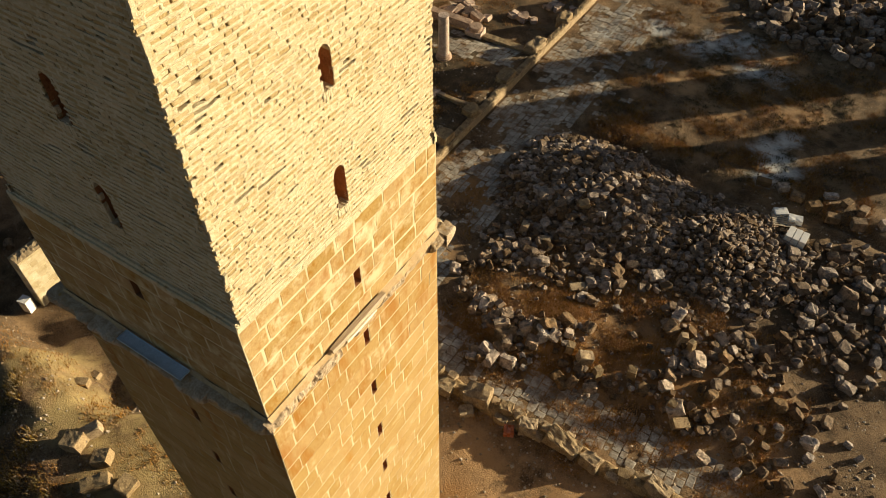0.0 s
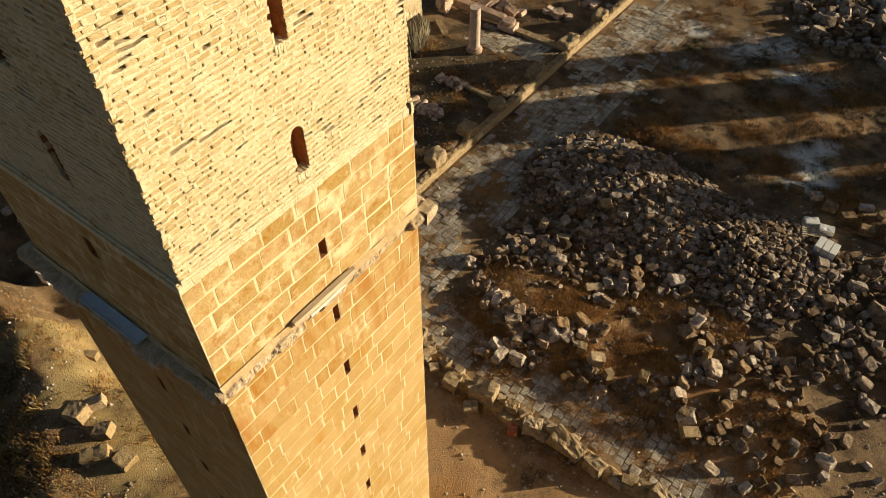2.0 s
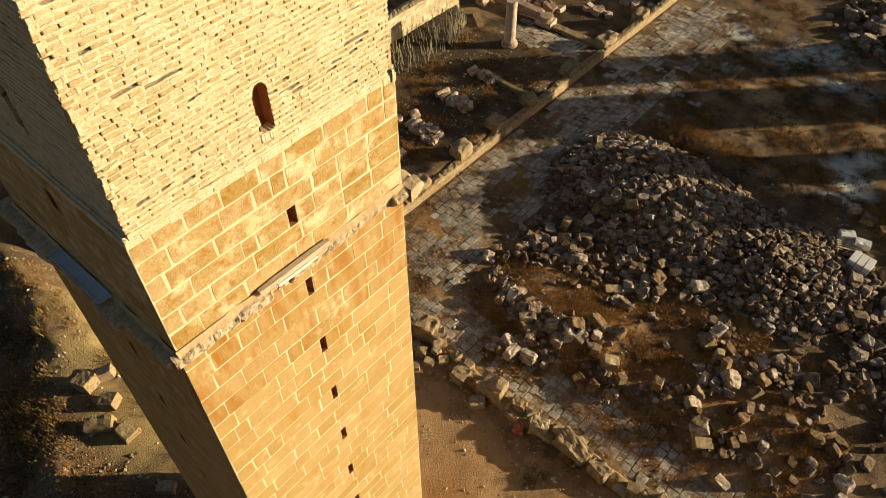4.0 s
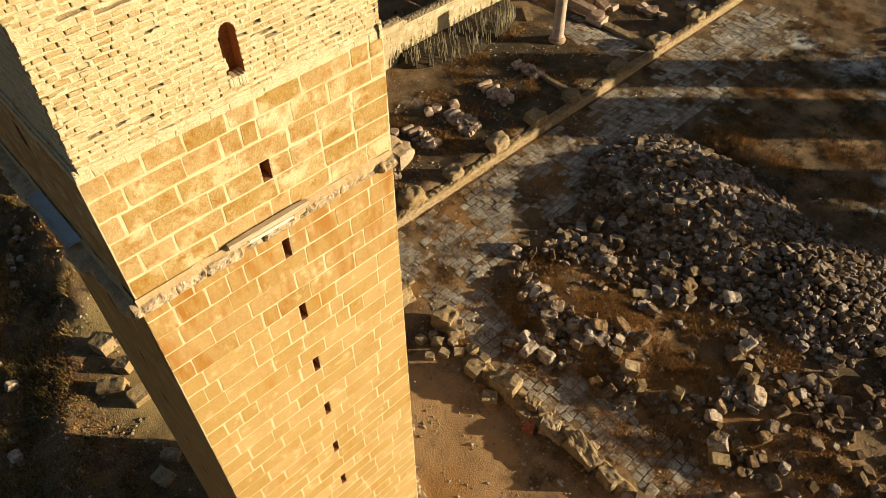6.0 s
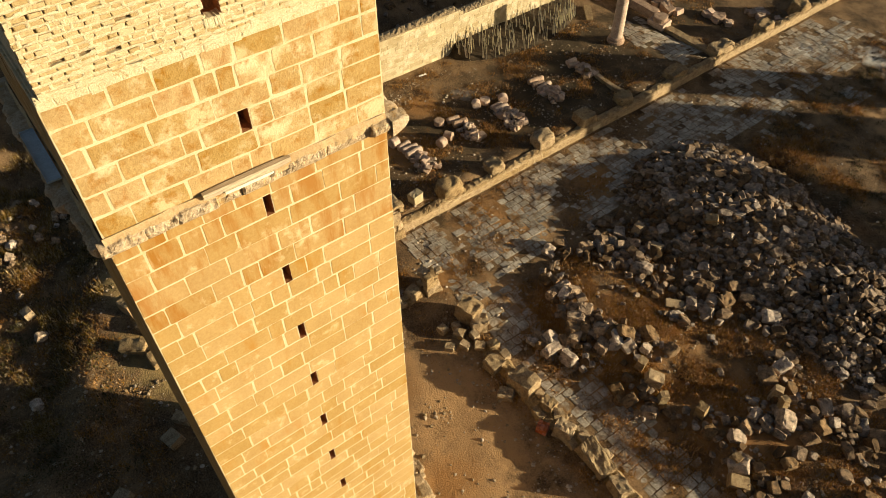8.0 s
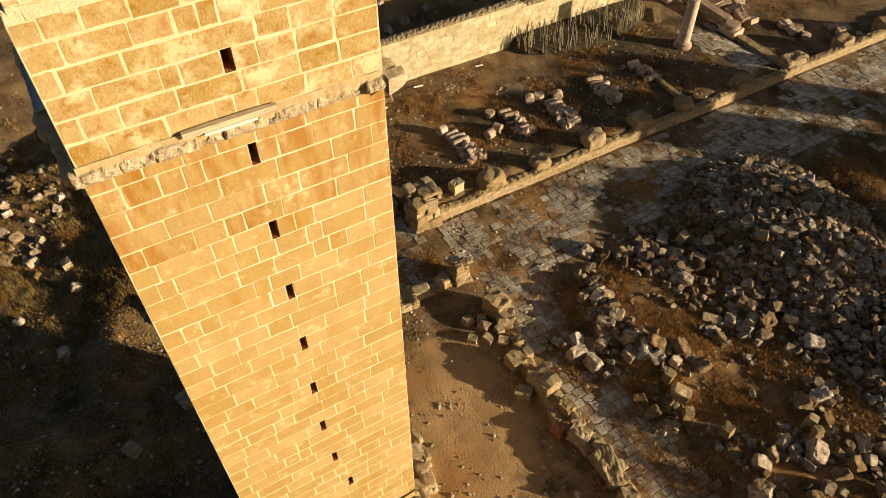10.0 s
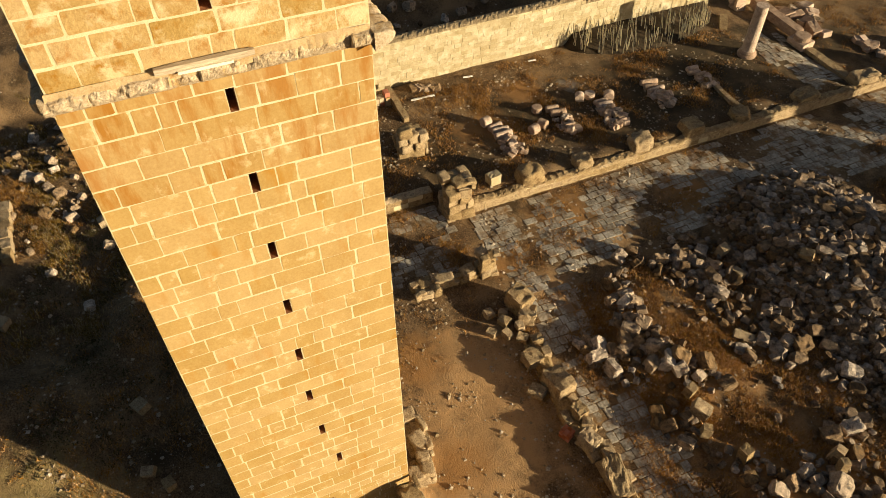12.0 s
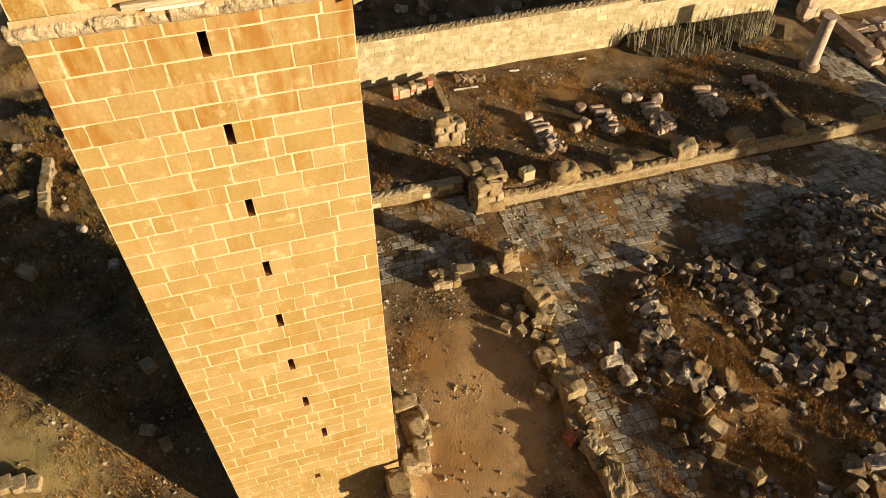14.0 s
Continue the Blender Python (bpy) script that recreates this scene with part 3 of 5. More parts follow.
    for f, a, b, out in ((F_PX, 0.0, 5.9, 0.13), (F_MY, 0.0, TX1 - TX0, 0.10)):
        n, verts, faces = int((b - a) / 0.05), [], []
        for i in range(n + 1):
            u = a + (b - a) * i / n
            o = out + 0.035 * noise.noise(Vector((u * 2.5, 2, 8))) + 0.02 * noise.noise(Vector((u * 9, 2, 8)))
            gap = 0.03 * sstep(0.0, 0.15, noise.noise(Vector((u * 0.9, 4, 4))) + 0.12)
            t = LEDGE_Z + 0.01 * noise.noise(Vector((u * 3, 6, 6)))
            verts += [f.at(u, t - 0.12, gap), f.at(u, t + 0.02, 0.004 + gap), f.at(u, t - 0.03, o * 0.6), f.at(u, t - 0.075, o), f.at(u, t - 0.2, o - 0.03)]
        for i in range(n):
            faces += [(5 * i + q, 5 * i + 5 + q, 5 * i + 6 + q, 5 * i + 1 + q) for q in range(4)]
        piece("mortar_capping", mesh_of("mortar_capping", verts, faces, FLASHING), tower, "sloped mortar capping on the cornice, cracked along the wall")
    return tower


def cornice_stone(rng, f, u0, u1, parent):
    """One broken cornice stone: a rounded nose, hollowed underneath, with chunks missing."""
    deep = 0.21 if f is F_PX else 0.40
    if f is F_PX and u1 > 5.8:
        deep = 0.27
    if f is F_MY and u1 > 5.3:
        deep = 0.26
    prof = [(-0.05, -0.45), (0.10, -0.42), (0.45, -0.38), (0.80, -0.31), (0.96, -0.25), (1.0, -0.19), (0.97, -0.14), (0.90, -0.10), (0.7, -0.075), (0.4, -0.06), (0.15, -0.055), (-0.05, -0.05)]
    loss = rng.uniform(0.25, 0.55) if f is F_PX and 0.5 < u0 < 5.2 and rng.random() < 0.45 else rng.uniform(-0.05, 0.15)
    n = max(8, int((u1 - u0) / 0.035))
    verts, faces = [], []
    seed = rng.uniform(0, 50)
    for i in range(n + 1):
        u = u0 + (u1 - u0) * i / n
        pinch = 0.03 if i in (0, n) else 0.0
        bite = 0.6 * sstep(0.25, 0.55, noise.noise(Vector((u * 1.6, seed, 2)))) if f is F_PX else 0.0
        for d, h in prof:
            z = LEDGE_Z + h
            w = 0.05 * noise.noise(Vector((u * 4 + seed, z * 6, d))) + 0.045 * noise.noise(Vector((u * 8, z * 10, seed))) + 0.016 * noise.noise(Vector((u * 24, z * 26, seed)))
            g = max(0.0, d)
            verts.append(f.at(u, z + 0.6 * w * g, d * deep * (1 - loss - bite * g) + w * g - pinch * g))
    m = len(prof)
    for i in range(n):
        for j in range(m - 1):
            faces.append((i * m + j, (i + 1) * m + j, (i + 1) * m + j + 1, i * m + j + 1))
    faces.append(tuple(range(m)))
    faces.append(tuple(range(n * m + m - 1, n * m - 1, -1)))
    piece("cornice_stone", mesh_of("cornice_stone", verts, faces, LEDGE), parent)


# ---- long wall and terrace walls ----
def wall_body(name, x0, x1, y0, y1, z0, ztop, label, faces_kw, rng, single=0, coping=True, mats=(WALLSTONE, WALLSTONE_I), top=COPING, bump=0.10):
    """A wall along y with a stone-faced east side, a plain back and a rubble top. ztop: height as a function of y."""
    w = thing(name, label, "wall", kind="structure")
    f = Face((x1, y0, 0), (0, 1, 0), (1, 0, 0))
    g = Face((x0, y1, 0), (0, -1, 0), (-1, 0, 0))
    L = y1 - y0
    n = int(L / 0.5)
    verts, faces = [], []
    for i in range(n + 1):
        y = y0 + L * i / n
        t = ztop(y) - 0.02
        verts += [(x1 - 0.02, y, z0), (x1 - 0.02, y, t), (x0 + 0.02, y, t), (x0 + 0.02, y, z0)]
    for i in range(n):
        a, b = 4 * i, 4 * i + 4
        faces += [(a, b, b + 1, a + 1), (a + 1, b + 1, b + 2, a + 2), (a + 2, b + 2, b + 3, a + 3)]
    faces += [(0, 1, 2, 3), (4 * n + 3, 4 * n + 2, 4 * n + 1, 4 * n)]
    piece("wall_core", mesh_of("wall_core", verts, faces, MORTAR), w)
    h, lmin, lmax, joint = faces_kw
    for face, s, flip in ((f, single, False), (g, 0, True)):
        rects = courses(rng, 0, L, z0, ztop((y0 + y1) / 2) + 1.5, h, lmin, lmax, (), 0.12, 0.1)
        ok = []
        for a, b, c, d in rects:
            m = (a + b) / 2
            t = ztop(y1 - m if flip else y0 + m)
            if c < t - 0.1:
                ok.append((a, b, c, min(d, t)))
        stone_face(rng, face, ok, joint, 0.0, 0.006, 0.012, 0.022, w, "wall_block", *mats, s, lambda r: abs(r[0] - 12), 0.03)
    # end faces
    for face in (Face((x0, y0, 0), (1, 0, 0), (0, -1, 0)), Face((x1, y1, 0), (-1, 0, 0), (0, 1, 0))):
        t = ztop(y0) if face.n.y < 0 else ztop(y1)
        stone_face(rng, face, courses(rng, 0, x1 - x0, z0, t, h, lmin, lmax), joint, 0.004, 0.01, 0.02, 0.012, w, "end_block", *mats)
    if coping:
        verts, faces = [], []
        nn, m = int(L / 0.12), 7
        for i in range(nn + 1):
            y = y0 + L * i / nn
            for j in range(m):
                q = j / (m - 1)
                x = x1 + 0.02 + (x0 - x1 - 0.04) * q
                z = ztop(y) + (0.02 + bump * math.sin(q * math.pi) + 0.05 * noise.noise(Vector((x * 5, y * 5, 1))) + 0.05 * noise.noise(Vector((x * 13, y * 13, 1))) if 0 < j < m - 1 else -0.01)
                verts.append((x, y, z))
        for i in range(nn):
            for j in range(m - 1):
                faces.append((i * m + j, (i + 1) * m + j, (i + 1) * m + j + 1, i * m + j + 1))
        piece("coping", mesh_of("coping", verts, faces, top), w, "rough rubble and mortar wall top")
    return w


R = random.Random(11)
wall_body("wall_west", -36.5, -35.6, 9.9, 46.5, -1.2, lambda y: 4.02 if y < 34.6 else 3.6 - 0.005 * (y - 34.6), "long pale sunlit stone wall with rubble top", (0.33, 0.4, 0.95, 0.014), R, 300)
wall_body("wall_terrace", -22.95, -22.4, 18.6, 70.0, -0.3, lambda y: 0.70 + 0.16 * noise.noise(Vector((y * 0.8, 0, 3))) + 0.08 * noise.noise(Vector((y * 2.6, 0, 3))), "low pale retaining wall edging the raised terrace", (0.36, 0.5, 1.2, 0.02), R, 60, mats=(RUIN, RUIN), top=RUIN, bump=0.05)
wall_body("wall_terrace_return", -24.9, -24.3, 6.5, 18.2, -0.3, lambda y: 0.8 + 0.15 * noise.noise(Vector((y * 0.9, 0, 5))), "low ruined stone wall", (0.36, 0.5, 1.0, 0.02), R, 0, mats=(RUIN, RUIN), top=RUIN, bump=0.05)

# ---- rough stones ----
def hull_stone(rng, sx, sy, sz, cut=0.25, jit=0.08, rough=1, amp=0.6):
    """An angular broken block: a box with its corners knocked off."""
    bm = bmesh.new()
    for x in (-1, 1):
        for y in (-1, 1):
            for z in (-1, 1):
                c = rng.uniform(0.3, 1.0) * cut
                for k in range(3):
                    p = [x, y, z]
                    p[k] *= 1 - 2 * c * rng.uniform(0.6, 1.2)
                    bm.verts.new([(p[i] + rng.uniform(-jit, jit)) * s / 2 for i, s in enumerate((sx, sy, sz))])
    r = bmesh.ops.convex_hull(bm, input=bm.verts)
    bmesh.ops.delete(bm, geom=[v for v in r["geom_interior"] if isinstance(v, bmesh.types.BMVert)], context="VERTS")
    bmesh.ops.recalc_face_normals(bm, faces=bm.faces)
    for _ in range(rough):
        bmesh.ops.subdivide_edges(bm, edges=bm.edges[:], cuts=1, use_grid_fill=True)
    if rough:
        bmesh.ops.triangulate(bm, faces=bm.faces)
        bm.normal_update()
        m, off = min(sx, sy, sz), Vector((rng.uniform(0, 90), rng.uniform(0, 90), 0))
        for v in bm.verts:
            p = v.co / m
            v.co += v.normal * m * amp * (0.15 * noise.noise(p * 1.7 + off) + 0.09 * noise.noise(p * 4.0 + off) + (0.05 * noise.noise(p * 9.0 + off) if rough > 1 else 0))
    return bm


build_tower()
STONES = []
rs = random.Random(21)
for i in range(24):
    bm = hull_stone(rs, 1.0, rs.uniform(0.6, 0.98), rs.uniform(0.5, 0.92), rs.uniform(0.28, 0.47), 0.14, 1, 0.8)
    me = bpy.data.meshes.new("rubble_stone")
    bm.to_mesh(me)
    bm.free()
    me.materials.append(RUBBLE)
    STONES.append(me)
FINE_STONES = []
for i in range(14):
    bm = hull_stone(rs, 1.0, rs.uniform(0.6, 0.95), rs.uniform(0.5, 0.85), rs.uniform(0.24, 0.42), 0.12, 2, 0.8)
    me = bpy.data.meshes.new("rubble_stone")
    bm.to_mesh(me)
    bm.free()
    me.materials.append(RUBBLE)
    FINE_STONES.append(me)
STONE_DATA = [(np.array([v.co[:] for v in me.vertices]), [tuple(p.vertices) for p in me.polygons]) for me in STONES]


def heap_stones(rng, cx, cy, rx, ry, n, s0, s1, gap=0.62, power=0.5, stack=0.25):
    out, tries = [], 0
    cells = {}
    while len(out) < n and tries < n * 30:
        tries += 1
        dx, dy = rng.uniform(-1, 1), rng.uniform(-1, 1)
        q = math.hypot(dx, dy)
        if q + 0.35 * fbm(cx + rx * dx, cy + ry * dy, 0.45, 50.0) + rng.uniform(-0.1, 0.1) > 1 or q > 1.15:
            continue
        x, y = cx + rx * dx, cy + ry * dy
        s = s0 + (s1 - s0) * rng.random() ** 1.7
        key = (int(x // 1), int(y // 1))
        near = [o for i in (-1, 0, 1) for j in (-1, 0, 1) for o in cells.get((key[0] + i, key[1] + j), ())]
        if any((x - o[0]) ** 2 + (y - o[1]) ** 2 < (gap * (s + o[2]) / 2) ** 2 for o in near):
            continue
        rec = (x, y, s)
        cells.setdefault(key, []).append(rec)
        z = ground_z(x, y) + s * rng.uniform(0.12, 0.30) + stack * max(0.0, 1 - q) * rng.random()
        out.append((x, y, z, s))
    return out


def in_way(x, y):
    return (TX0 - 1 < x < TX1 + 1 and TY0 - 1 < y < TY1 + 1)


CLUMPS = ((-15.4, 26.7, 0.9, 5), (-14.0, 28.2, 1.3, 12), (-12.4, 29.8, 1.3, 12), (-14.2, 24.8, 1.0, 6), (-12.0, 24.3, 1.3, 12), (-10.9, 21.4, 1.0, 8), (-9.4, 22.4, 1.2, 10), (-10.2, 24.2, 1.5, 14),
          (-8.5, 24.9, 1.1, 9), (-7.2, 25.8, 0.9, 5), (-7.9, 28.6, 0.9, 5), (-7.4, 30.6, 1.4, 12), (-5.2, 32.0, 1.4, 12), (-5.5, 22.9, 1.3, 12), (-3.1, 24.0, 0.9, 6), (-1.8, 25.0, 1.4, 12), (-1.0, 26.8, 1.4, 12), (-0.5, 28.4, 1.2, 9),
          (-2.0, 30.0, 1.4, 11), (0.8, 24.0, 1.4, 11), (1.5, 29.5, 1.8, 16))


def scatter_rubble():
    rng = random.Random(5)
    spots = []
    spots += heap_stones(rng, -11.5, 37.3, 6.6, 5.6, 1500, 0.26, 0.70, 0.52, stack=0.4)
    spots += heap_stones(rng, -3.0, 37.0, 7.4, 4.8, 1500, 0.20, 0.50, 0.52, stack=0.4)
    for cx, cy, r, n in CLUMPS:
        spots += heap_stones(rng, cx, cy, r, r * 0.8, int(n * 1.5), 0.24, 0.92, 0.68, stack=0.3)
    spots += heap_stones(rng, -6.0, 27.5, 9.0, 5.5, 90, 0.18, 0.5, 1.0, stack=0.0)
    spots += heap_stones(rng, 4.5, 27.5, 4.5, 6.0, 80, 0.28, 0.8, 1.0, stack=0.1)
    spots += heap_stones(rng, 6.5, 36.5, 4.5, 6.0, 190, 0.32, 0.85, 0.8, stack=0.1)
    spots += heap_stones(rng, -12.6, 30.2, 4.0, 2.2, 75, 0.3, 0.75, 0.75, stack=0.1)
    spots += heap_stones(rng, -1.0, 70.0, 10.0, 6.0, 260, 0.5, 1.2, 0.8, stack=0.5)
    spots += heap_stones(rng, -44.0, 26.0, 5.5, 18.0, 160, 0.3, 0.9, 0.9, stack=0.1)
    spots += heap_stones(rng, -29.0, -4.5, 8.0, 5.0, 60, 0.15, 0.6, 1.0, stack=0.0)
    for cx, cy, r, n in ((-33.0, -1.4, 2.6, 34), (-30.5, -2.0, 1.4, 16), (-36.0, 1.0, 2.6, 26), (-38.0, -3.5, 3.0, 26), (-34.5, 3.5, 2.0, 16)):
        spots += heap_stones(rng, cx, cy, r, r, n, 0.16, 0.72, 0.9, stack=0.0)
    order = sorted(range(len(spots)), key=lambda i: -spots[i][3] + 0.03 * spots[i][1])
    single = set(order[:300])
    verts, faces = [], []
    for i, (x, y, z, s) in enumerate(spots):
        m = Matrix.LocRotScale((x, y, z), Euler((rng.uniform(-0.5, 0.5), rng.uniform(-0.5, 0.5), rng.uniform(0, 6.3))), (s, s * rng.uniform(0.8, 1.1), s * rng.uniform(0.8, 1.2)))
        k = rng.randrange(len(STONES))
        if i in single:
            ob = new("rubble_stone", FINE_STONES[k % 14])
            ob.matrix_basis = m
            tagged(ob, "broken grey-brown limestone block lying in the rubble", "stone", "rubble blocks in the courtyard")
        else:
            v, f = STONE_DATA[k]
            base = len(verts)
            mm = np.array(m)
            verts += (v @ mm[:3, :3].T + mm[:3, 3]).tolist()
            faces += [tuple(q + base for q in p) for p in f]
    tagged(new("rubble_heap", mesh_of("rubble_heap", verts, faces, RUBBLE_SHADED_I)), "large heap of broken grey-brown stones on the ground", "rubble", kind="stuff")


scatter_rubble()

# ---- column ----
def column(name, x, y, z0, h, r, label):
    t = thing(name, label, "column", pose(x, y, z0))
    for nm, prof in (("base", [(r * 1.45, 0), (r * 1.5, 0.16), (r * 1.3, 0.24), (r * 1.34, 0.36), (r * 1.12, 0.46)]), ("shaft", [(r * 1.05, 0.44), (r, 0.6), (r * 0.97, h * 0.5), (r * 0.93, h - 0.12), (r * 0.96, h)])):
        bm = bmesh.new()
        rings = [[bm.verts.new((q * math.cos(k * math.pi / 14), q * math.sin(k * math.pi / 14), z + 0.02 * noise.noise(Vector((k, z, 1))))) for k in range(28)] for q, z in prof]
        for a, b in zip(rings, rings[1:]):
            for k in range(28):
                bm.faces.new((a[k], a[(k + 1) % 28], b[(k + 1) % 28], b[k]))
        bm.faces.new(rings[-1])
        bm.faces.new(rings[0][::-1])
        part(nm, bm, PINK, t, smooth=False)
    return t


column("stone_column", -29.1, 45.3, ground_z(-29.1, 45.3) - 0.02, 4.0, 0.47, "single standing pinkish stone column on a round base")

# ---- unseen wall added to the east to shade the heap ----
def shade_wall():
    """A ragged unseen blocker added far off towards the sun; its gaps let the low light through in bands."""
    s, n, far = Vector((0.70, 0.71, 0)), Vector((0.71, -0.70, 0)), 60.0
    # heights set so that each band of shade ends where wanted
    steps = [(-29.6, 1.0), (-33.5, 9.1), (-34.4, 2.6), (-37.6, 9.8), (-40.2, 2.0), (-45.2, 11.5), (-46.8, 2.4), (-50.7, 11.2), (-62.0, 1.2)]
    verts, faces = [], []
    c, rng = -22.0, random.Random(8)
    while c > -62.0:
        h = next(h for lim, h in steps if c > lim)
        w = rng.uniform(0.35, 0.8)
        hh = h * rng.uniform(0.93, 1.03)
        k = len(verts)
        for cc in (c, c - w):
            for d in (0.0, 1.2):
                p = s * (far + d) + n * cc
                verts += [(p.x, p.y, -0.4), (p.x, p.y, hh)]
        faces += [tuple(k + i for i in q) for q in ((0, 1, 5, 4), (2, 6, 7, 3), (1, 3, 7, 5), (0, 2, 3, 1), (4, 5, 7, 6))]
        c -= w
    ob = new("wall_east", mesh_of("wall_east", verts, faces, RUIN))
    tagged(ob, "unseen ragged wall added to block the low sun in bands", "wall", kind="structure")


shade_wall()

# ---- ruin stumps built of rough blocks ----
def ruin_pier(name, box, label, rng, size=0.5, ragged=0.4, mat=RUIN, group="", smooth_base=0):
    """A stump of rough masonry: courses of knocked-about blocks round a core, with a broken top."""
    x0, x1, y0, y1, z0, z1 = box
    t = thing(name, label, "ruin", pose((x0 + x1) / 2, (y0 + y1) / 2, z0), group)
    z, n = 0.0, 0
    H = z1 - z0
    bm = bmesh.new()
    bmesh.ops.create_cube(bm, size=1.0, matrix=Matrix.Translation((0, 0, H * 0.36)) @ Matrix.Diagonal((max(0.1, x1 - x0 - 0.3), max(0.1, y1 - y0 - 0.3), H * 0.72, 1)))
    part("core", bm, RUIN, t)
    while z < H - 0.1:
        h = min(size * rng.uniform(0.75, 1.1), H - z)
        y = y0
        while y < y1 - 0.1:
            ly = min(size * rng.uniform(0.8, 1.7), y1 - y)
            x = x0
            while x < x1 - 0.1:
                lx = min(size * rng.uniform(0.8, 1.7), x1 - x)
                if z + h < H * (1 - ragged) or rng.random() > 0.45:
                    bm = hull_stone(rng, lx * 1.1, ly * 1.1, h * 1.12, 0.28, 0.1, 2)
                    ob = part("block", bm, mat, t, smooth=True)
                    ob.matrix_basis = Matrix.Translation((x + lx / 2 - (x0 + x1) / 2 + rng.uniform(-0.05, 0.05), y + ly / 2 - (y0 + y1) / 2 + rng.uniform(-0.05, 0.05), z + h / 2)) @ Euler((rng.uniform(-0.1, 0.1), rng.uniform(-0.1, 0.1), rng.uniform(-0.2, 0.2))).to_matrix().to_4x4()
                x += lx
            y += ly
        z += h
    return t


R = random.Random(31)
ruin_pier("masonry_pier", (-23.7, -22.2, 18.35, 20.0, -0.2, 2.75), "tall broken stump of a stone pier at the terrace edge", R, 0.5, 0.45)
ruin_pier("masonry_pier", (-29.3, -28.0, 17.6, 19.4, 0.4, 2.75), "stump of a stone pier with a rounded block on top", R, 0.6, 0.35)
ruin_pier("masonry_pier", (-18.4, -17.5, 18.3, 19.35, -0.2, 1.75), "short broken pier of pale stones", R, 0.5, 0.5)
ruin_pier("low_wall_remains", (-18.3, -17.7, 15.8, 18.25, -0.2, 0.6), "low line of pale wall stones beside a pier", R, 0.55, 0.1)
ruin_pier("low_wall_remains", (-18.5, -17.3, 14.4, 15.8, -0.2, 0.6), "few fallen pale stones at a wall end", R, 0.4, 0.9)
# stub wall against the tower's foot and remains beside it
ruin_pier("stub_wall", (-6.5, -4.9, 9.35, 10.15, -0.2, 4.2), "broken stone stub wall against the tower foot", R, 0.5, 0.25)
ruin_pier("low_wall_remains", (-11.2, -8.9, 10.6, 11.9, -0.2, 0.9), "broken low wall stones beside the tower foot", R, 0.5, 0.6)
ruin_pier("low_wall_remains", (-8.8, -7.6, 10.4, 11.5, -0.2, 1.1), "broken squared stones beside the tower foot", R, 0.6, 0.5)

# ---- single stones, drums, blocks ----
def stone_at(name, x, y, size, label, category="stone", group="", rot=0.0, tilt=0.1, mat=RUIN, rng=R, z=None, cut=0.15, sink=0.06):
    sx, sy, sz = size
    me = bpy.data.meshes.new(name)
    bm = hull_stone(rng, sx, sy, sz, cut, 0.06, (3 if max(size) > 1.6 else 2) if max(size) > 0.7 else 1, 0.4 if cut < 0.18 else 0.9)
    bm.to_mesh(me)
    bm.free()
    me.materials.append(mat)
    if cut > 0.3:
        for p in me.polygons:
            p.use_smooth = True
    ob = new(name, me)
    zz = (ground_z(x, y) if z is None else z) + sz / 2 - sink
    ob.matrix_basis = pose(x, y, zz, rng.uniform(-tilt, tilt) * 57, rng.uniform(-tilt, tilt) * 57, rot)
    return tagged(ob, label, category, group)


def drum(name, x, y, r, l, label, group="", rot=0.0, upright=False, mat=PINK, z=None):
    bm = bmesh.new()
    n, rings = 18, []
    for q, h in ((0.86, -0.5), (1.0, -0.42), (0.98, 0.0), (1.0, 0.42), (0.88, 0.5)):
        rings.append([bm.verts.new((r * q * math.cos(2 * math.pi * k / n) * (1 + 0.05 * noise.noise(Vector((k * 0.7, h * 2, x)))), r * q * math.sin(2 * math.pi * k / n), h * l)) for k in range(n)])
    for a, b in zip(rings, rings[1:]):
        for k in range(n):
            bm.faces.new((a[k], a[(k + 1) % n], b[(k + 1) % n], b[k]))
    bm.faces.new(rings[-1])
    bm.faces.new(rings[0][::-1])
    me = bpy.data.meshes.new(name)
    bm.to_mesh(me)
    bm.free()
    me.materials.append(mat)
    ob = new(name, me)
    zz = (ground_z(x, y) if z is None else z) + (l / 2 if upright else r * 0.92) - 0.03
    ob.matrix_basis = pose(x, y, zz, 0 if upright else 90, 0, rot)
    return tagged(ob, label, "column drum", group)


def terrace_pile(cx, cy, length, width, drums, seed, loose=()):
    rng = random.Random(seed)
    g = "stone piles on the terrace"
    x = cx - length / 2
    for k in range(drums):
        r = rng.uniform(0.18, 0.28)
        drum("column_drum", x + r, cy + rng.uniform(-0.15, 0.15), r, width * rng.uniform(0.7, 1.0), "pinkish fallen column drum laid on a stone pile", g, rng.uniform(-14, 14))
        x += 2 * r + 0.05
    x1 = cx + length / 2
    n = int((x1 - x) * width * 24)
    for k in range(n):
        sx, sy = rng.uniform(x, x1), cy + rng.uniform(-0.5, 0.5) * width
        s = rng.uniform(0.16, 0.42)
        up = 0.35 * max(0, 1 - abs(sy - cy) / (width * 0.5)) * rng.random()
        stone_at("pile_stone", sx, sy, (s * 1.2, s, s * 0.8), "small pinkish broken stone sorted into a pile", group=g, rot=rng.uniform(0, 360), tilt=0.4, mat=PINK if rng.random() < 0.7 else RUBBLE, rng=rng, z=ground_z(sx, sy) + up, cut=0.25)
    for dx, dy, r, l, up in loose:
        drum("column_drum", cx + dx, cy + dy, r, l, "short pinkish drum standing beside a pile" if up else "round pinkish boulder beside a pile", g, rng.uniform(0, 180), up)


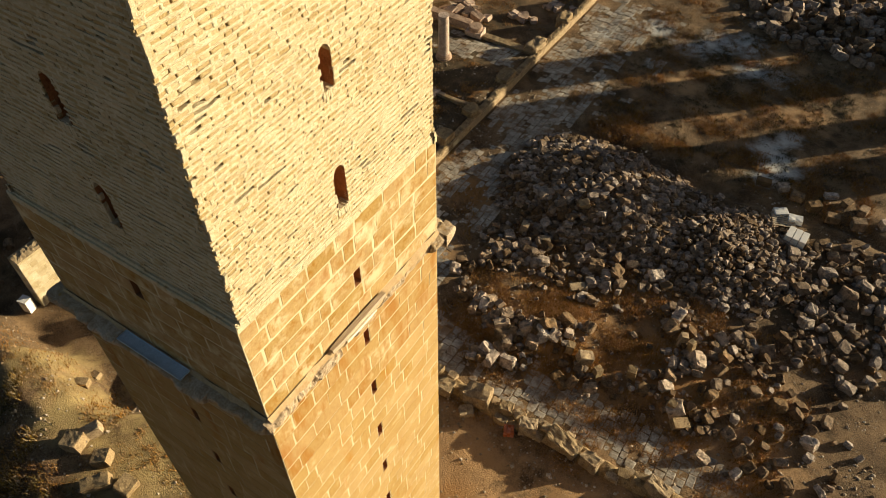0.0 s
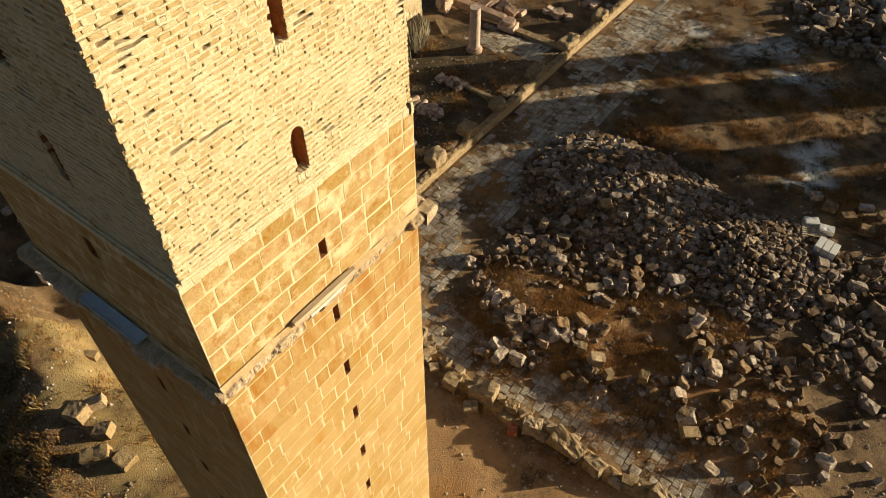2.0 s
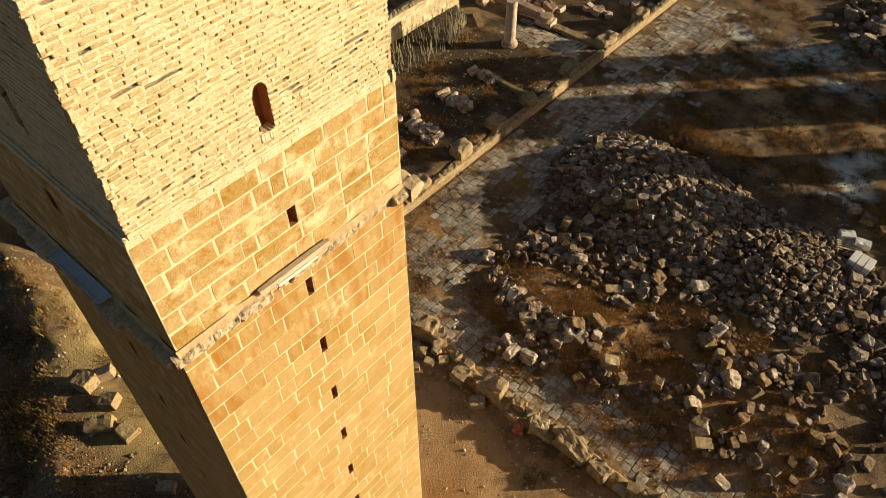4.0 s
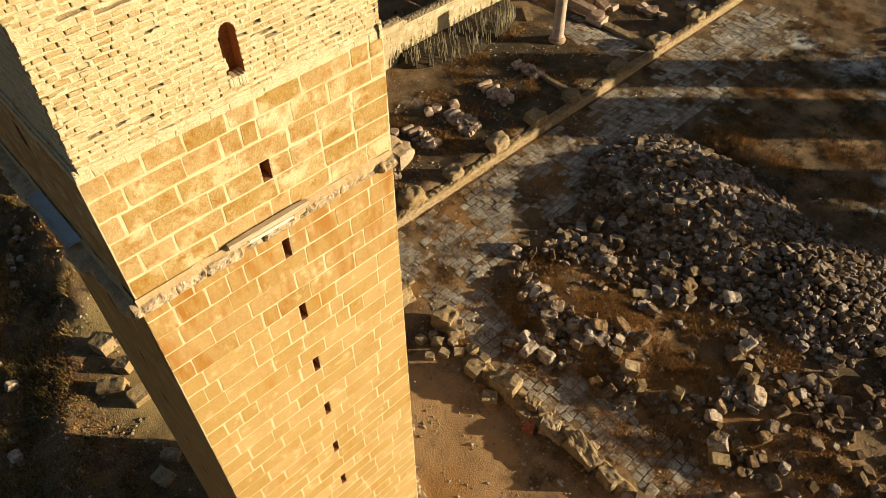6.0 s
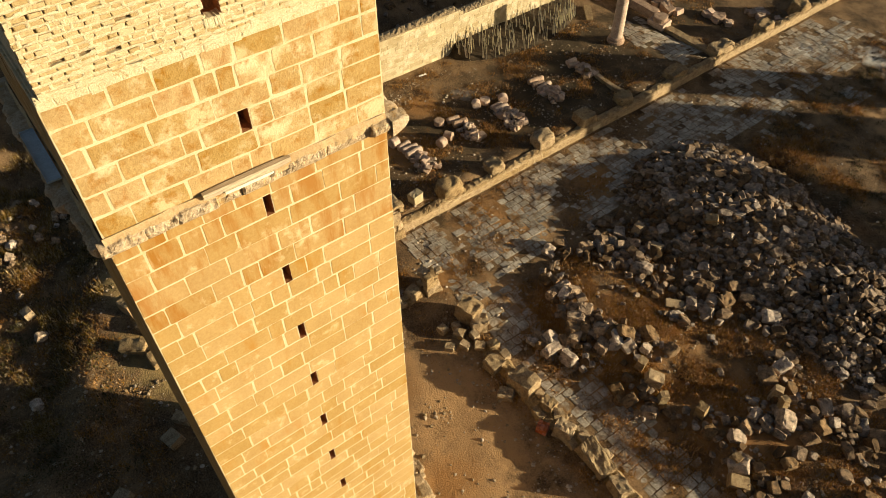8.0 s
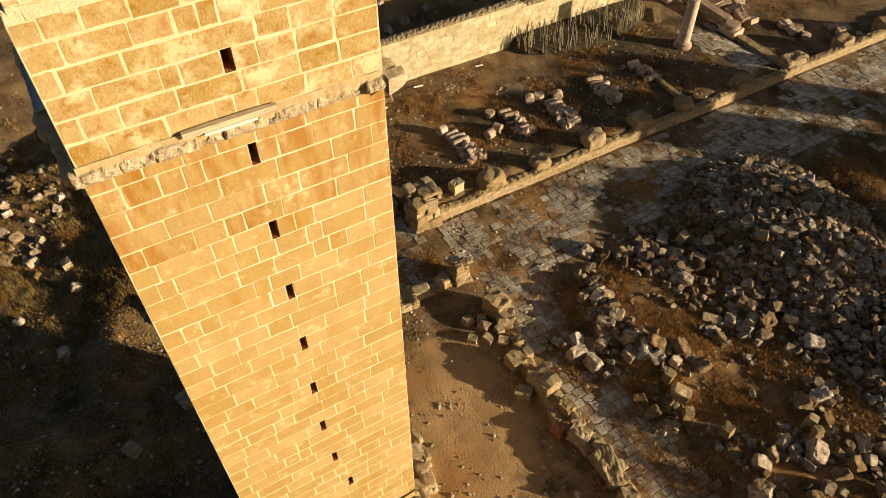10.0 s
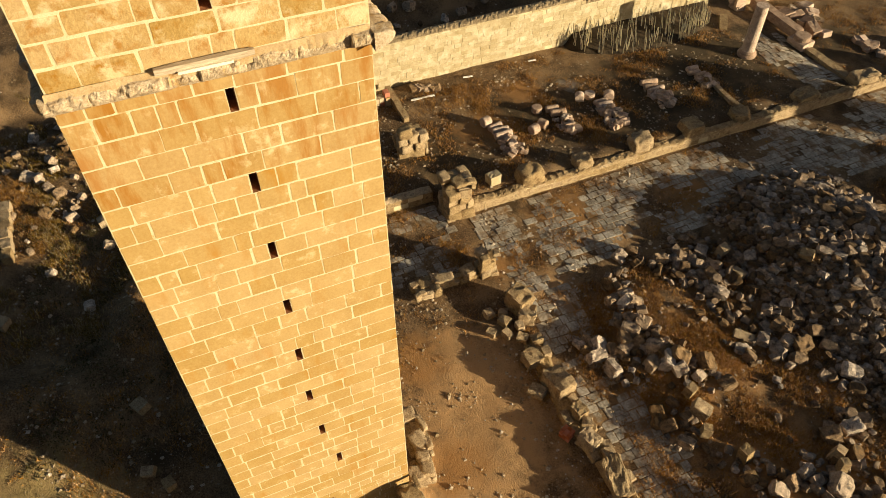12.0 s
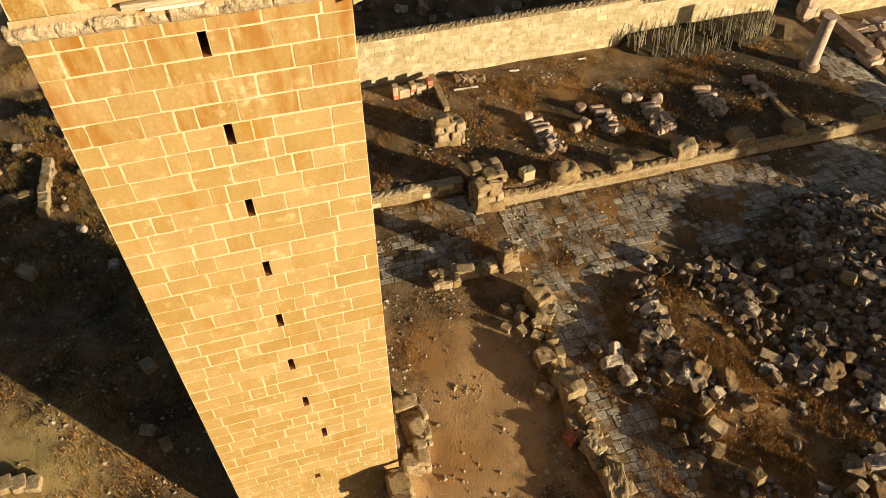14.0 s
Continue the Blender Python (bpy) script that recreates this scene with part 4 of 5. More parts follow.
terrace_pile(-27.2, 24.5, 3.2, 1.3, 3, 41, ((-1.9, -0.5, 0.36, 0.6, False),))
terrace_pile(-27.6, 28.9, 2.8, 1.1, 2, 42, ((-1.5, -1.1, 0.36, 0.4, True), (0.1, -1.5, 0.33, 0.6, False), (0.4, -2.3, 0.34, 0.6, False)))
terrace_pile(-26.9, 32.2, 3.0, 1.3, 2, 43, ((-2.2, -1.1, 0.32, 0.5, False), (-2.2, -0.3, 0.38, 0.4, True), (-1.5, 0.8, 0.36, 0.5, False)))
terrace_pile(-27.5, 36.5, 3.0, 1.3, 3, 44)
terrace_pile(-28.0, 40.4, 2.5, 1.2, 3, 45)
for k in range(5):
    stone_at("edging_stone", -26.2 + 0.62 * k, 40.55 - 0.04 * k, (0.6, 0.32, 0.35), "narrow pale edging stone set in the terrace", group="edging stones", rot=R.uniform(-8, 8), tilt=0.03)
stone_at("squared_block", -23.7, 21.95, (0.6, 0.75, 0.7), "squared sunlit block standing on the terrace edge", "stone block", rot=8, tilt=0.05, mat=WALLSTONE, cut=0.08)

for y, w, h in ((24.1, 1.6, 1.25), (27.8, 1.2, 0.95), (32.0, 1.5, 1.2), (35.9, 1.5, 1.1), (39.9, 1.3, 0.95), (45.3, 1.9, 0.8), (50.6, 2.0, 1.0), (56.0, 1.6, 0.9), (61.0, 1.6, 0.9)):
    stone_at("wall_stump", -23.1, y, (1.1, w * 0.9, h + 0.2), "rounded weathered stump of a pier on the terrace wall", "ruin", "stumps along the terrace", R.uniform(-10, 10), 0.08, RUIN, cut=0.34, z=0.15)

# low wall across the courtyard: a ridge of earth and stones
def court_wall():
    rng = random.Random(51)
    w = thing("wall_court", "low ruined rubble wall crossing the courtyard", "wall", kind="structure")
    verts, faces = [], []
    n, m = 110, 9
    for i in range(n + 1):
        x = -13.2 + 20.0 * i / n
        y = 18.85 + 0.12 * math.sin(x * 0.9) + 0.02 * (x + 5)
        hgt = 0.40 + 0.2 * noise.noise(Vector((x * 0.7, 0, 2))) + 0.1 * noise.noise(Vector((x * 2.5, 0, 2)))
        hgt *= sstep(-13.3, -11.5, x)
        for j in range(m):
            q = j / (m - 1) * 2 - 1
            prof = (1 - abs(q) ** 3.5)
            yy = y + q * (0.5 + 0.1 * noise.noise(Vector((x * 1.7, q, 4))))
            verts.append((x, yy, ground_z(x, yy) - 0.08 + hgt * prof + (0.09 * noise.noise(Vector((x * 4, yy * 4, 6))) if abs(q) < 0.9 else 0)))
    for i in range(n):
        for j in range(m - 1):
            faces.append((i * m + j, (i + 1) * m + j, (i + 1) * m + j + 1, i * m + j + 1))
    piece("wall_core", mesh_of("wall_core", verts, faces, RUIN), w)
    x = -12.0
    while x < 6.5:
        l = rng.uniform(0.45, 0.95)
        for side in (-1, 1):
            if rng.random() < 0.3:
                bm = hull_stone(rng, l * 0.9, 0.4, rng.uniform(0.3, 0.5), 0.25, 0.1)
                ob = part("block", bm, RUIN, w)
                ob.matrix_basis = pose(x + l / 2, 18.85 + side * rng.uniform(0.3, 0.45) + 0.12 * math.sin(x * 0.9) + 0.02 * (x + 5), ground_z(x, 18.9) + 0.16 + rng.uniform(-0.05, 0.1), rng.uniform(-5, 5), rng.uniform(-6, 6), rng.uniform(-8, 8))
        x += l


court_wall()
CW = "stones along the courtyard wall"
for x, y, s, rot, lab in (
    (-15.0, 19.3, (1.5, 1.3, 1.5), 20, "large weathered boulder heaped on the ruined wall"), (-14.1, 19.3, (1.1, 1.0, 1.0), 60, "weathered boulder on the ruined wall"),
    (-15.1, 17.6, (0.65, 0.6, 0.5), 10, ""), (-13.9, 17.2, (0.6, 0.55, 0.45), 40, ""), (-14.3, 18.1, (0.75, 0.6, 0.6), 30, ""), (-14.8, 18.3, (0.6, 0.5, 0.5), 70, ""), (-13.5, 17.9, (0.7, 0.5, 0.5), 20, ""),
    (-13.0, 18.5, (0.7, 0.6, 0.55), 50, ""), (-13.7, 18.7, (0.6, 0.5, 0.6), 0, ""), (-12.6, 19.1, (0.75, 0.6, 0.6), 80, ""), (-11.6, 18.3, (1.05, 1.0, 0.9), 5, "squared block with a hollow on top beside the wall"),
    (-9.8, 18.8, (1.9, 1.3, 1.2), 8, "large rough boulder in the ruined wall"), (-9.9, 17.7, (1.0, 0.8, 0.5), 40, ""), (-8.1, 18.9, (0.95, 0.8, 0.9), 15, "rough block standing in the ruined wall"),
    (-7.4, 19.0, (0.6, 0.5, 0.8), 60, ""), (-6.6, 18.6, (1.2, 0.9, 1.0), 20, "large squared block leaning on the wall"), (-5.6, 19.1, (0.9, 0.7, 0.8), 0, ""), (-4.6, 18.8, (2.3, 1.15, 1.0), -4, "long weathered masonry lump in the wall"),
    (-2.9, 18.6, (1.3, 0.85, 1.0), -12, "long squared block at the wall end"), (-1.2, 18.9, (0.8, 0.6, 0.7), 10, ""), (0.6, 19.1, (1.6, 0.9, 0.9), -6, ""), (2.6, 19.2, (1.2, 0.9, 0.8), 14, "")):
    stone_at("fallen_stone", x, y, [q * 0.78 for q in s], lab or "small broken stone beside the low ruined wall", group=CW, rot=rot, tilt=0.15, cut=0.2)
# big blocks among the rubble
for x, y, s, rot in ((-3.2, 24.6, (0.8, 0.75, 1.7), 10), (-5.9, 24.2, (1.3, 1.0, 1.1), 35), (-4.9, 23.8, (0.7, 0.6, 1.2), 60), (-6.9, 24.3, (0.7, 0.7, 1.2), 15), (0.2, 23.2, (1.4, 0.9, 0.9), 40), (-0.6, 23.9, (0.7, 0.6, 1.3), 0),
                     (-1.6, 28.3, (0.7, 0.7, 1.5), 25), (-1.0, 28.0, (0.6, 0.6, 1.6), 70), (-12.1, 31.2, (1.2, 0.9, 1.0), 12), (-11.0, 34.6, (1.1, 0.9, 1.3), 33), (-13.8, 31.5, (0.8, 0.8, 1.4), 5), (-8.6, 28.9, (1.6, 0.8, 0.6), 44)):
    stone_at("squared_block", x, y, [q * 0.62 for q in s], "large squared limestone block thrown among the rubble", "stone block", "large blocks in the rubble", rot, 0.25, RUIN, cut=0.1)
# blocks beyond the ditch
for x, y, s, rot in ((-1.6, 44.6, (1.6, 0.9, 0.8), 10), (-0.3, 44.8, (1.2, 1.0, 0.8), 30), (0.8, 44.4, (1.4, 1.0, 0.9), 5), (2.0, 44.2, (1.5, 1.2, 0.9), 40), (2.8, 46.0, (1.5, 0.7, 0.7), 25), (3.4, 43.9, (1.4, 0.9, 0.9), 15),
                     (3.9, 45.6, (1.1, 0.9, 0.8), 60), (5.0, 45.3, (1.3, 0.9, 0.9), 80), (5.0, 44.0, (1.4, 1.1, 1.1), 20), (6.6, 44.8, (1.3, 1.0, 0.9), 35)):
    stone_at("squared_block", x, y, [q * 0.6 for q in s], "large grey stone block set down beyond the ditch", "stone block", "blocks beyond the ditch", rot, 0.1, RUBBLE, cut=0.1)
# blocks on the debris mound
for x, y, s, rot in ((-24.5, 4.5, (1.3, 1.2, 1.1), 20), (-24.4, 5.4, (1.3, 0.9, 0.8), 60), (-22.8, 4.7, (1.2, 1.1, 0.8), 35), (-22.0, 3.7, (1.9, 0.9, 0.9), 50), (-20.8, 4.4, (1.2, 1.2, 0.8), 5), (-17.2, 4.0, (1.1, 0.7, 0.7), 40),
                     (-16.5, 3.2, (1.1, 1.0, 0.7), 15), (-27.9, 7.2, (1.0, 0.7, 0.6), 30), (-28.6, 8.2, (0.7, 0.6, 0.5), 10), (-15.1, 0.4, (0.9, 0.8, 0.6), 30), (-28.0, 0.0, (0.9, 0.7, 0.7), 10), (-22.7, -5.4, (1.3, 0.8, 0.7), 50), (-12.0, 0.2, (0.8, 0.6, 0.5), 70), (-11.2, 0.9, (0.8, 0.6, 0.5), 20)):
    stone_at("fallen_block", x, y, [q * 0.7 for q in s], "squared sunlit block lying on the earth mound", "stone block", "blocks on the mound", rot, 0.2, RUIN, cut=0.1)
for k in range(6):
    stone_at("kerb_stone", -31.1 + 0.78 * k, -4.95 + 0.04 * R.uniform(-1, 1), (0.75, 0.5, 0.6), "narrow pale kerb stone in a short row", "stone", "row of kerb stones", R.uniform(-6, 6), 0.05, RUIN, cut=0.15)
for k in range(3):
    stone_at("kerb_stone", -28.8 + 0.05 * k, -5.9 - 0.85 * k, (0.5, 0.8, 0.45), "narrow pale kerb stone in a short row", "stone", "row of kerb stones", R.uniform(-12, 12), 0.05, RUIN, cut=0.15)
for k in range(4):
    stone_at("kerb_stone", -10.9 + 0.1 * k, -5.6 + 0.5 * k, (0.6, 0.5, 0.4), "pale stone of a short wall remnant", "stone", "row of kerb stones", R.uniform(-12, 12), 0.05, RUIN, cut=0.15)

# ---- far corner: threshold, beam, drum, walls ----
def beam(name, a, b, w, h, label, category, mat, jit=0.02, rng=R):
    """A long squared piece from a to b."""
    a, b = Vector(a), Vector(b)
    d = b - a
    n = max(4, int(d.length / 0.3))
    bm = bmesh.new()
    rings = []
    for i in range(n + 1):
        e = min(0.03, h * 0.1) if i in (0, n) else 0.0
        j = [rng.uniform(-jit, jit) for _ in range(8)]
        rings.append([bm.verts.new((d.length * (i / n - 0.5), q * (w / 2 - e) + j[k], p * (h / 2 - e) + h / 2 + j[k + 4])) for k, (q, p) in enumerate(((-1, -1), (1, -1), (1, 1), (-1, 1)))])
    for r, q in zip(rings, rings[1:]):
        for k in range(4):
            bm.faces.new((r[k], r[(k + 1) % 4], q[(k + 1) % 4], q[k]))
    bm.faces.new(rings[0][::-1])
    bm.faces.new(rings[-1])
    bmesh.ops.recalc_face_normals(bm, faces=bm.faces)
    me = bpy.data.meshes.new(name)
    bm.to_mesh(me)
    bm.free()
    me.materials.append(mat)
    ob = new(name, me)
    mid = (a + b) / 2
    tilt = math.asin(d.z / d.length)
    ob.matrix_basis = pose(mid.x, mid.y, mid.z, 0, -math.degrees(tilt), math.degrees(math.atan2(d.y, d.x)))
    return tagged(ob, label, category)


beam("stone_beam", (-35.0, 50.7, 0.35), (-29.6, 50.6, 0.35), 0.75, 0.7, "long reddish stone beam lying beside the paved aisle", "stone beam", PINK)
beam("stone_beam", (-28.0, 50.2, 0.0), (-23.6, 50.2, 0.0), 0.7, 0.55, "low stone kerb beam along the paved aisle", "stone beam", RUIN)
stone_at("plinth_block", -28.9, 50.2, (1.5, 1.3, 0.8), "square stone plinth under a round drum", "stone block", rot=8, tilt=0.02, mat=PINK, cut=0.08, z=0.0)
drum("column_drum", -28.9, 50.2, 0.62, 0.45, "low round drum standing on a square plinth", upright=True, z=0.72)
wall_body("wall_corner", -36.4, -35.5, 49.6, 64.0, -0.6, lambda y: 3.3 + 0.2 * noise.noise(Vector((y, 0, 1))), "pale stone wall beyond a gateway", (0.33, 0.35, 0.8, 0.02), R, 0)
ruin_pier("gate_jamb", (-35.5, -34.6, 48.6, 49.5, 0.0, 3.2), "reddish stone jamb of a gateway", R, 0.8, 0.0, PINK)
beam("threshold_stone", (-34.3, 47.2, 0.4), (-32.6, 45.9, 0.4), 0.6, 0.3, "long worn threshold stone at the gateway", "stone beam", RUIN)
rng_far = random.Random(61)
for k in range(16):
    x, y = -31.5 + rng_far.uniform(-2.2, 2.2), 53.0 + rng_far.uniform(-0.8, 1.2)
    stone_at("fallen_stone", x, y, (rng_far.uniform(0.6, 1.3), rng_far.uniform(0.5, 0.9), rng_far.uniform(0.4, 0.8)), "broken pale stone heaped behind the aisle", group="stones behind the aisle", rot=rng_far.uniform(0, 180), tilt=0.25, mat=PINK if k % 3 else RUBBLE, rng=rng_far)
for cx, cy in ((-27.0, 55.2), (-24.6, 58.5)):
    for k in range(14):
        x, y = cx + rng_far.uniform(-1.3, 1.3), cy + rng_far.uniform(-0.6, 0.6)
        stone_at("pile_stone", x, y, (rng_far.uniform(0.4, 0.7), rng_far.uniform(0.35, 0.6), rng_far.uniform(0.3, 0.5)), "small pinkish broken stone sorted into a pile", group="stone piles on the terrace", rot=rng_far.uniform(0, 180), tilt=0.3, mat=PINK, rng=rng_far)

# ---- dry stems leaning on the wall ----
def bank_foot(q):
    """Where the added shade bank at the wall meets the terrace: it bulges out along its middle."""
    return -35.2 + 2.95 * max(0.0, math.sin(math.pi * min(1.0, max(0.0, q)))) ** 0.55


def stem_fence():
    rng = random.Random(71)
    t = thing("stem_fence", "row of pale dry stems leaning against the wall", "reed fence")
    meshes = []
    for q in range(6):
        bm = bmesh.new()
        l, r = 0.95 + 0.08 * q, 0.045
        pts = [Vector((0.03 * math.sin(2.2 * h + q), 0.04 * math.sin(3.0 * h + q * 2), l * h)) for h in (0, 0.35, 0.7, 1.0)]
        rings = [[bm.verts.new(p + Vector((r * (1 - 0.5 * i / 3) * math.cos(k * 2.094), r * (1 - 0.5 * i / 3) * math.sin(k * 2.094), 0))) for k in range(3)] for i, p in enumerate(pts)]
        for a, b in zip(rings, rings[1:]):
            for k in range(3):
                bm.faces.new((a[k], a[(k + 1) % 3], b[(k + 1) % 3], b[k]))
        bm.faces.new(rings[-1])
        me = bpy.data.meshes.new("stem")
        bm.to_mesh(me)
        bm.free()
        me.materials.append(REED)
        meshes.append(me)
    for k in range(170):
        y = 33.9 + 11.8 * (k + rng.random()) / 170
        foot = bank_foot((y - 33.5) / 13.0)
        x = foot - (foot + 35.3) * rng.random() ** 1.3
        ob = piece("stem", rng.choice(meshes), t)
        ob.matrix_basis = pose(x, y, ground_z(x, y) - 0.02 + 0.1 + 0.75 * (foot - x) / (foot + 35.57), rng.uniform(-5, 7), -rng.uniform(0, 14), rng.uniform(-8, 8)) @ Matrix.Scale(rng.uniform(0.7, 1.1), 4)


stem_fence()


# dark slope added in place of the shadow behind the stems
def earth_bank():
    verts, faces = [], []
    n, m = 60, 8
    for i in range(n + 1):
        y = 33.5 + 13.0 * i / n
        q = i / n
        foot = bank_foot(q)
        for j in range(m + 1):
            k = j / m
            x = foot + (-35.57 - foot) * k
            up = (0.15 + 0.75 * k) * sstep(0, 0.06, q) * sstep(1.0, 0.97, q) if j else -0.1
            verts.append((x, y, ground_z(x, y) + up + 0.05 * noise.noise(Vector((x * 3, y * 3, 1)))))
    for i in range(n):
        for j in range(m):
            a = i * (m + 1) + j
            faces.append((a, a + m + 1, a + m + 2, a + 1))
    tagged(new("earth_bank", mesh_of("earth_bank", verts, faces, FOOT_SHADE)), "dark bank added as shade at the foot of the wall", "earth bank", kind="structure")


earth_bank()

# ---- clutter by the long wall ----
def block_stack():
    t = thing("block_stack", "stack of red and pale hollow building blocks", "building blocks", pose(-34.0, 17.6, ground_z(-34.0, 17.6)))
    rng = random.Random(81)
    for k in range(7):
        for h in range(2 if k % 3 else 3):
            bm = bmesh.new()
            bmesh.ops.create_cube(bm, size=1.0, matrix=Matrix.Diagonal((0.55, 0.36, 0.34, 1)))
            bmesh.ops.bevel(bm, geom=bm.edges[:], offset=0.02, segments=1, affect="EDGES")
            ob = part("building_block", bm, REDBRICK if (k + 2 * h) % 5 == 0 else LEDGE, t)
            ob.matrix_basis = pose(rng.uniform(-0.12, 0.12), -1.2 + 0.4 * k, 0.17 + 0.34 * h, 0, 0, rng.uniform(-6, 6))


block_stack()
beam("stone_beam", (-35.0, 19.2, 0.85), (-31.5, 19.3, 0.50), 0.42, 0.4, "rough stone beam lying from the wall", "stone beam", RUIN)
beam("wooden_plank", (-33.5, 20.4, 0.62), (-33.4, 22.1, 0.62), 0.14, 0.06, "pale narrow plank on the ground by the wall", "plank", WHITE)
beam("wooden_plank", (-34.6, 24.8, 0.6), (-34.5, 25.5, 0.6), 0.12, 0.06, "pale narrow plank on the ground by the wall", "plank", WHITE)
beam("wooden_plank", (-34.6, 30.0, 0.6), (-34.5, 30.6, 0.6), 0.12, 0.06, "pale narrow plank on the ground by the wall", "plank", WHITE)
for k in range(6):
    stone_at("fallen_stone", -34.6 + 0.1 * k, 21.0 + 0.32 * k, (0.5, 0.4, 0.45), "dark stone dumped beside the wall", group="stones by the wall", rot=30 * k, tilt=0.4, mat=RUBBLE)

# red bricks on the ground by the courtyard wall
def brick_stack():
    t = thing("brick_stack", "small stack of red fired bricks beside the wall", "bricks", pose(-7.35, 17.9, ground_z(-7.35, 17.9), 0, 0, 25) @ Matrix.Scale(0.62, 4))
    bm = bmesh.new()
    bmesh.ops.create_cube(bm, size=1.0, matrix=Matrix.Diagonal((0.28, 0.26, 0.18, 1)))
    bmesh.ops.bevel(bm, geom=bm.edges[:], offset=0.012, segments=1, affect="EDGES")
    first = part("red_brick", bm, REDBRICK, t)
    rng = random.Random(4)
    for i in range(3):
        for j in range(3):
            for k in range(4):
                ob = first if (i, j, k) == (0, 0, 0) else piece("red_brick", first.data, t)
                ob.matrix_basis = pose(-0.3 + 0.3 * i, -0.28 + 0.28 * j, 0.09 + 0.185 * k, 0, 0, rng.uniform(-3, 3))


brick_stack()

# pallet with white blocks
def pallet(x, y, rot, rows, label):
    z = ground_z(x, y)
    t = thing("pallet", label, "pallet", pose(x, y, z, 0, 0, rot))
    for k in range(7):
        bm = bmesh.new()
        bmesh.ops.create_cube(bm, size=1.0, matrix=Matrix.Diagonal((1.5, 0.14, 0.03, 1)))
        part("slat", bm, PLANK, t).location = (0, -0.6 + 0.2 * k, 0.155)
    for k in range(3):
        bm = bmesh.new()
        bmesh.ops.create_cube(bm, size=1.0, matrix=Matrix.Diagonal((0.12, 1.35, 0.14, 1)))
        part("bearer", bm, PLANK, t).location = (-0.68 + 0.68 * k, 0, 0.07)
    if rows:
        for i in range(3):
            for h in range(rows):
                bm = bmesh.new()
                bmesh.ops.create_cube(bm, size=1.0, matrix=Matrix.Diagonal((0.42, 1.1, 0.2, 1)))
                bmesh.ops.bevel(bm, geom=bm.edges[:], offset=0.02, segments=2, affect="EDGES")
                ob = new("white_block", bpy.data.meshes.new("white_block"))
                bm.to_mesh(ob.data)
                bm.free()
                ob.data.materials.append(WHITE)
                q = pose(x, y, z, 0, 0, rot) @ pose(-0.45 + 0.45 * i, R.uniform(-0.02, 0.02), 0.27 + 0.202 * h, 0, 0, R.uniform(-2, 2))
                ob.matrix_basis = q
                tagged(ob, "white cut block stacked on a wooden pallet", "stone block", "white blocks on the pallet")


pallet(1.80, 40.31, -4, 3, "wooden pallet carrying white cut blocks")
pallet(0.6, 41.9, 20, 0, "empty grey wooden pallet beside the stone heap")
for x, y, rot in ((0.25, 42.5, 30), (1.3, 42.3, 12)):
    stone_at("white_block", x, y, (0.9, 0.6, 0.45), "white cut block lying on the ground by the pallets", "stone block", "white blocks on the pallet", rot, 0.05, WHITE, cut=0.04)

# cabinet at the wall's end and a pole on the ground
def cabinet():
    t = thing("metal_cabinet", "pale grey metal box standing at the wall end", "cabinet", pose(-36.2, 9.3, ground_z(-36.2, 9.3), 0, 0, 12) @ Matrix.Scale(0.85, 4))
    for nm, s, l in (("body", (0.7, 0.6, 1.15), (0, 0, 0.575)), ("lid", (0.77, 0.67, 0.05), (0, 0, 1.175)), ("door", (0.55, 0.03, 0.95), (0, -0.315, 0.575))):
        bm = bmesh.new()
        bmesh.ops.create_cube(bm, size=1.0, matrix=Matrix.Diagonal((*s, 1)))
        bmesh.ops.bevel(bm, geom=bm.edges[:], offset=0.012, segments=2, affect="EDGES")
        ob = part(nm, bm, WHITE, t)
        ob.location = l
        if nm == "door":
            bm = bmesh.new()
            bmesh.ops.create_cube(bm, size=1.0, matrix=Matrix.Diagonal((0.03, 0.03, 0.16, 1)))
            part("handle", bm, TIN, ob).location = (0.2, -0.03, 0.05)


cabinet()
beam("pale_pole", (-50.5, 3.9, 0.9), (-44.0, 3.75, 0.9), 0.14, 0.14, "long pale pole lying on rough ground", "pole", WHITE)

# ---- on the cornice ----
beam("wooden_board", (-6.48, 5.86, 23.43), (-6.47, 7.66, 23.43), 0.12, 0.13, "grey weathered board lying on the cornice", "board", PLANK, 0.004)
beam("wooden_board", (-6.395, 6.25, 23.40), (-6.39, 7.25, 23.40), 0.06, 0.06, "short pale board under a longer one", "board", REED, 0.004)
def gutter():
    t = thing("metal_trough", "weathered blue-grey metal trough lying on the cornice", "metal trough", pose(-9.5, 3.84, 23.47))
    for nm, s, l in (("bottom", (1.85, 0.26, 0.012), (0, 0, 0.01)), ("side", (1.85, 0.012, 0.04), (0, -0.13, 0.022)), ("side", (1.85, 0.012, 0.04), (0, 0.13, 0.022)), ("end", (0.012, 0.26, 0.04), (-0.92, 0, 0.022)), ("end", (0.012, 0.26, 0.04), (0.92, 0, 0.022))):
        bm = bmesh.new()
        bmesh.ops.create_cube(bm, size=1.0, matrix=Matrix.Diagonal((*s, 1)))
        part(nm, bm, TIN, t).location = l


gutter()

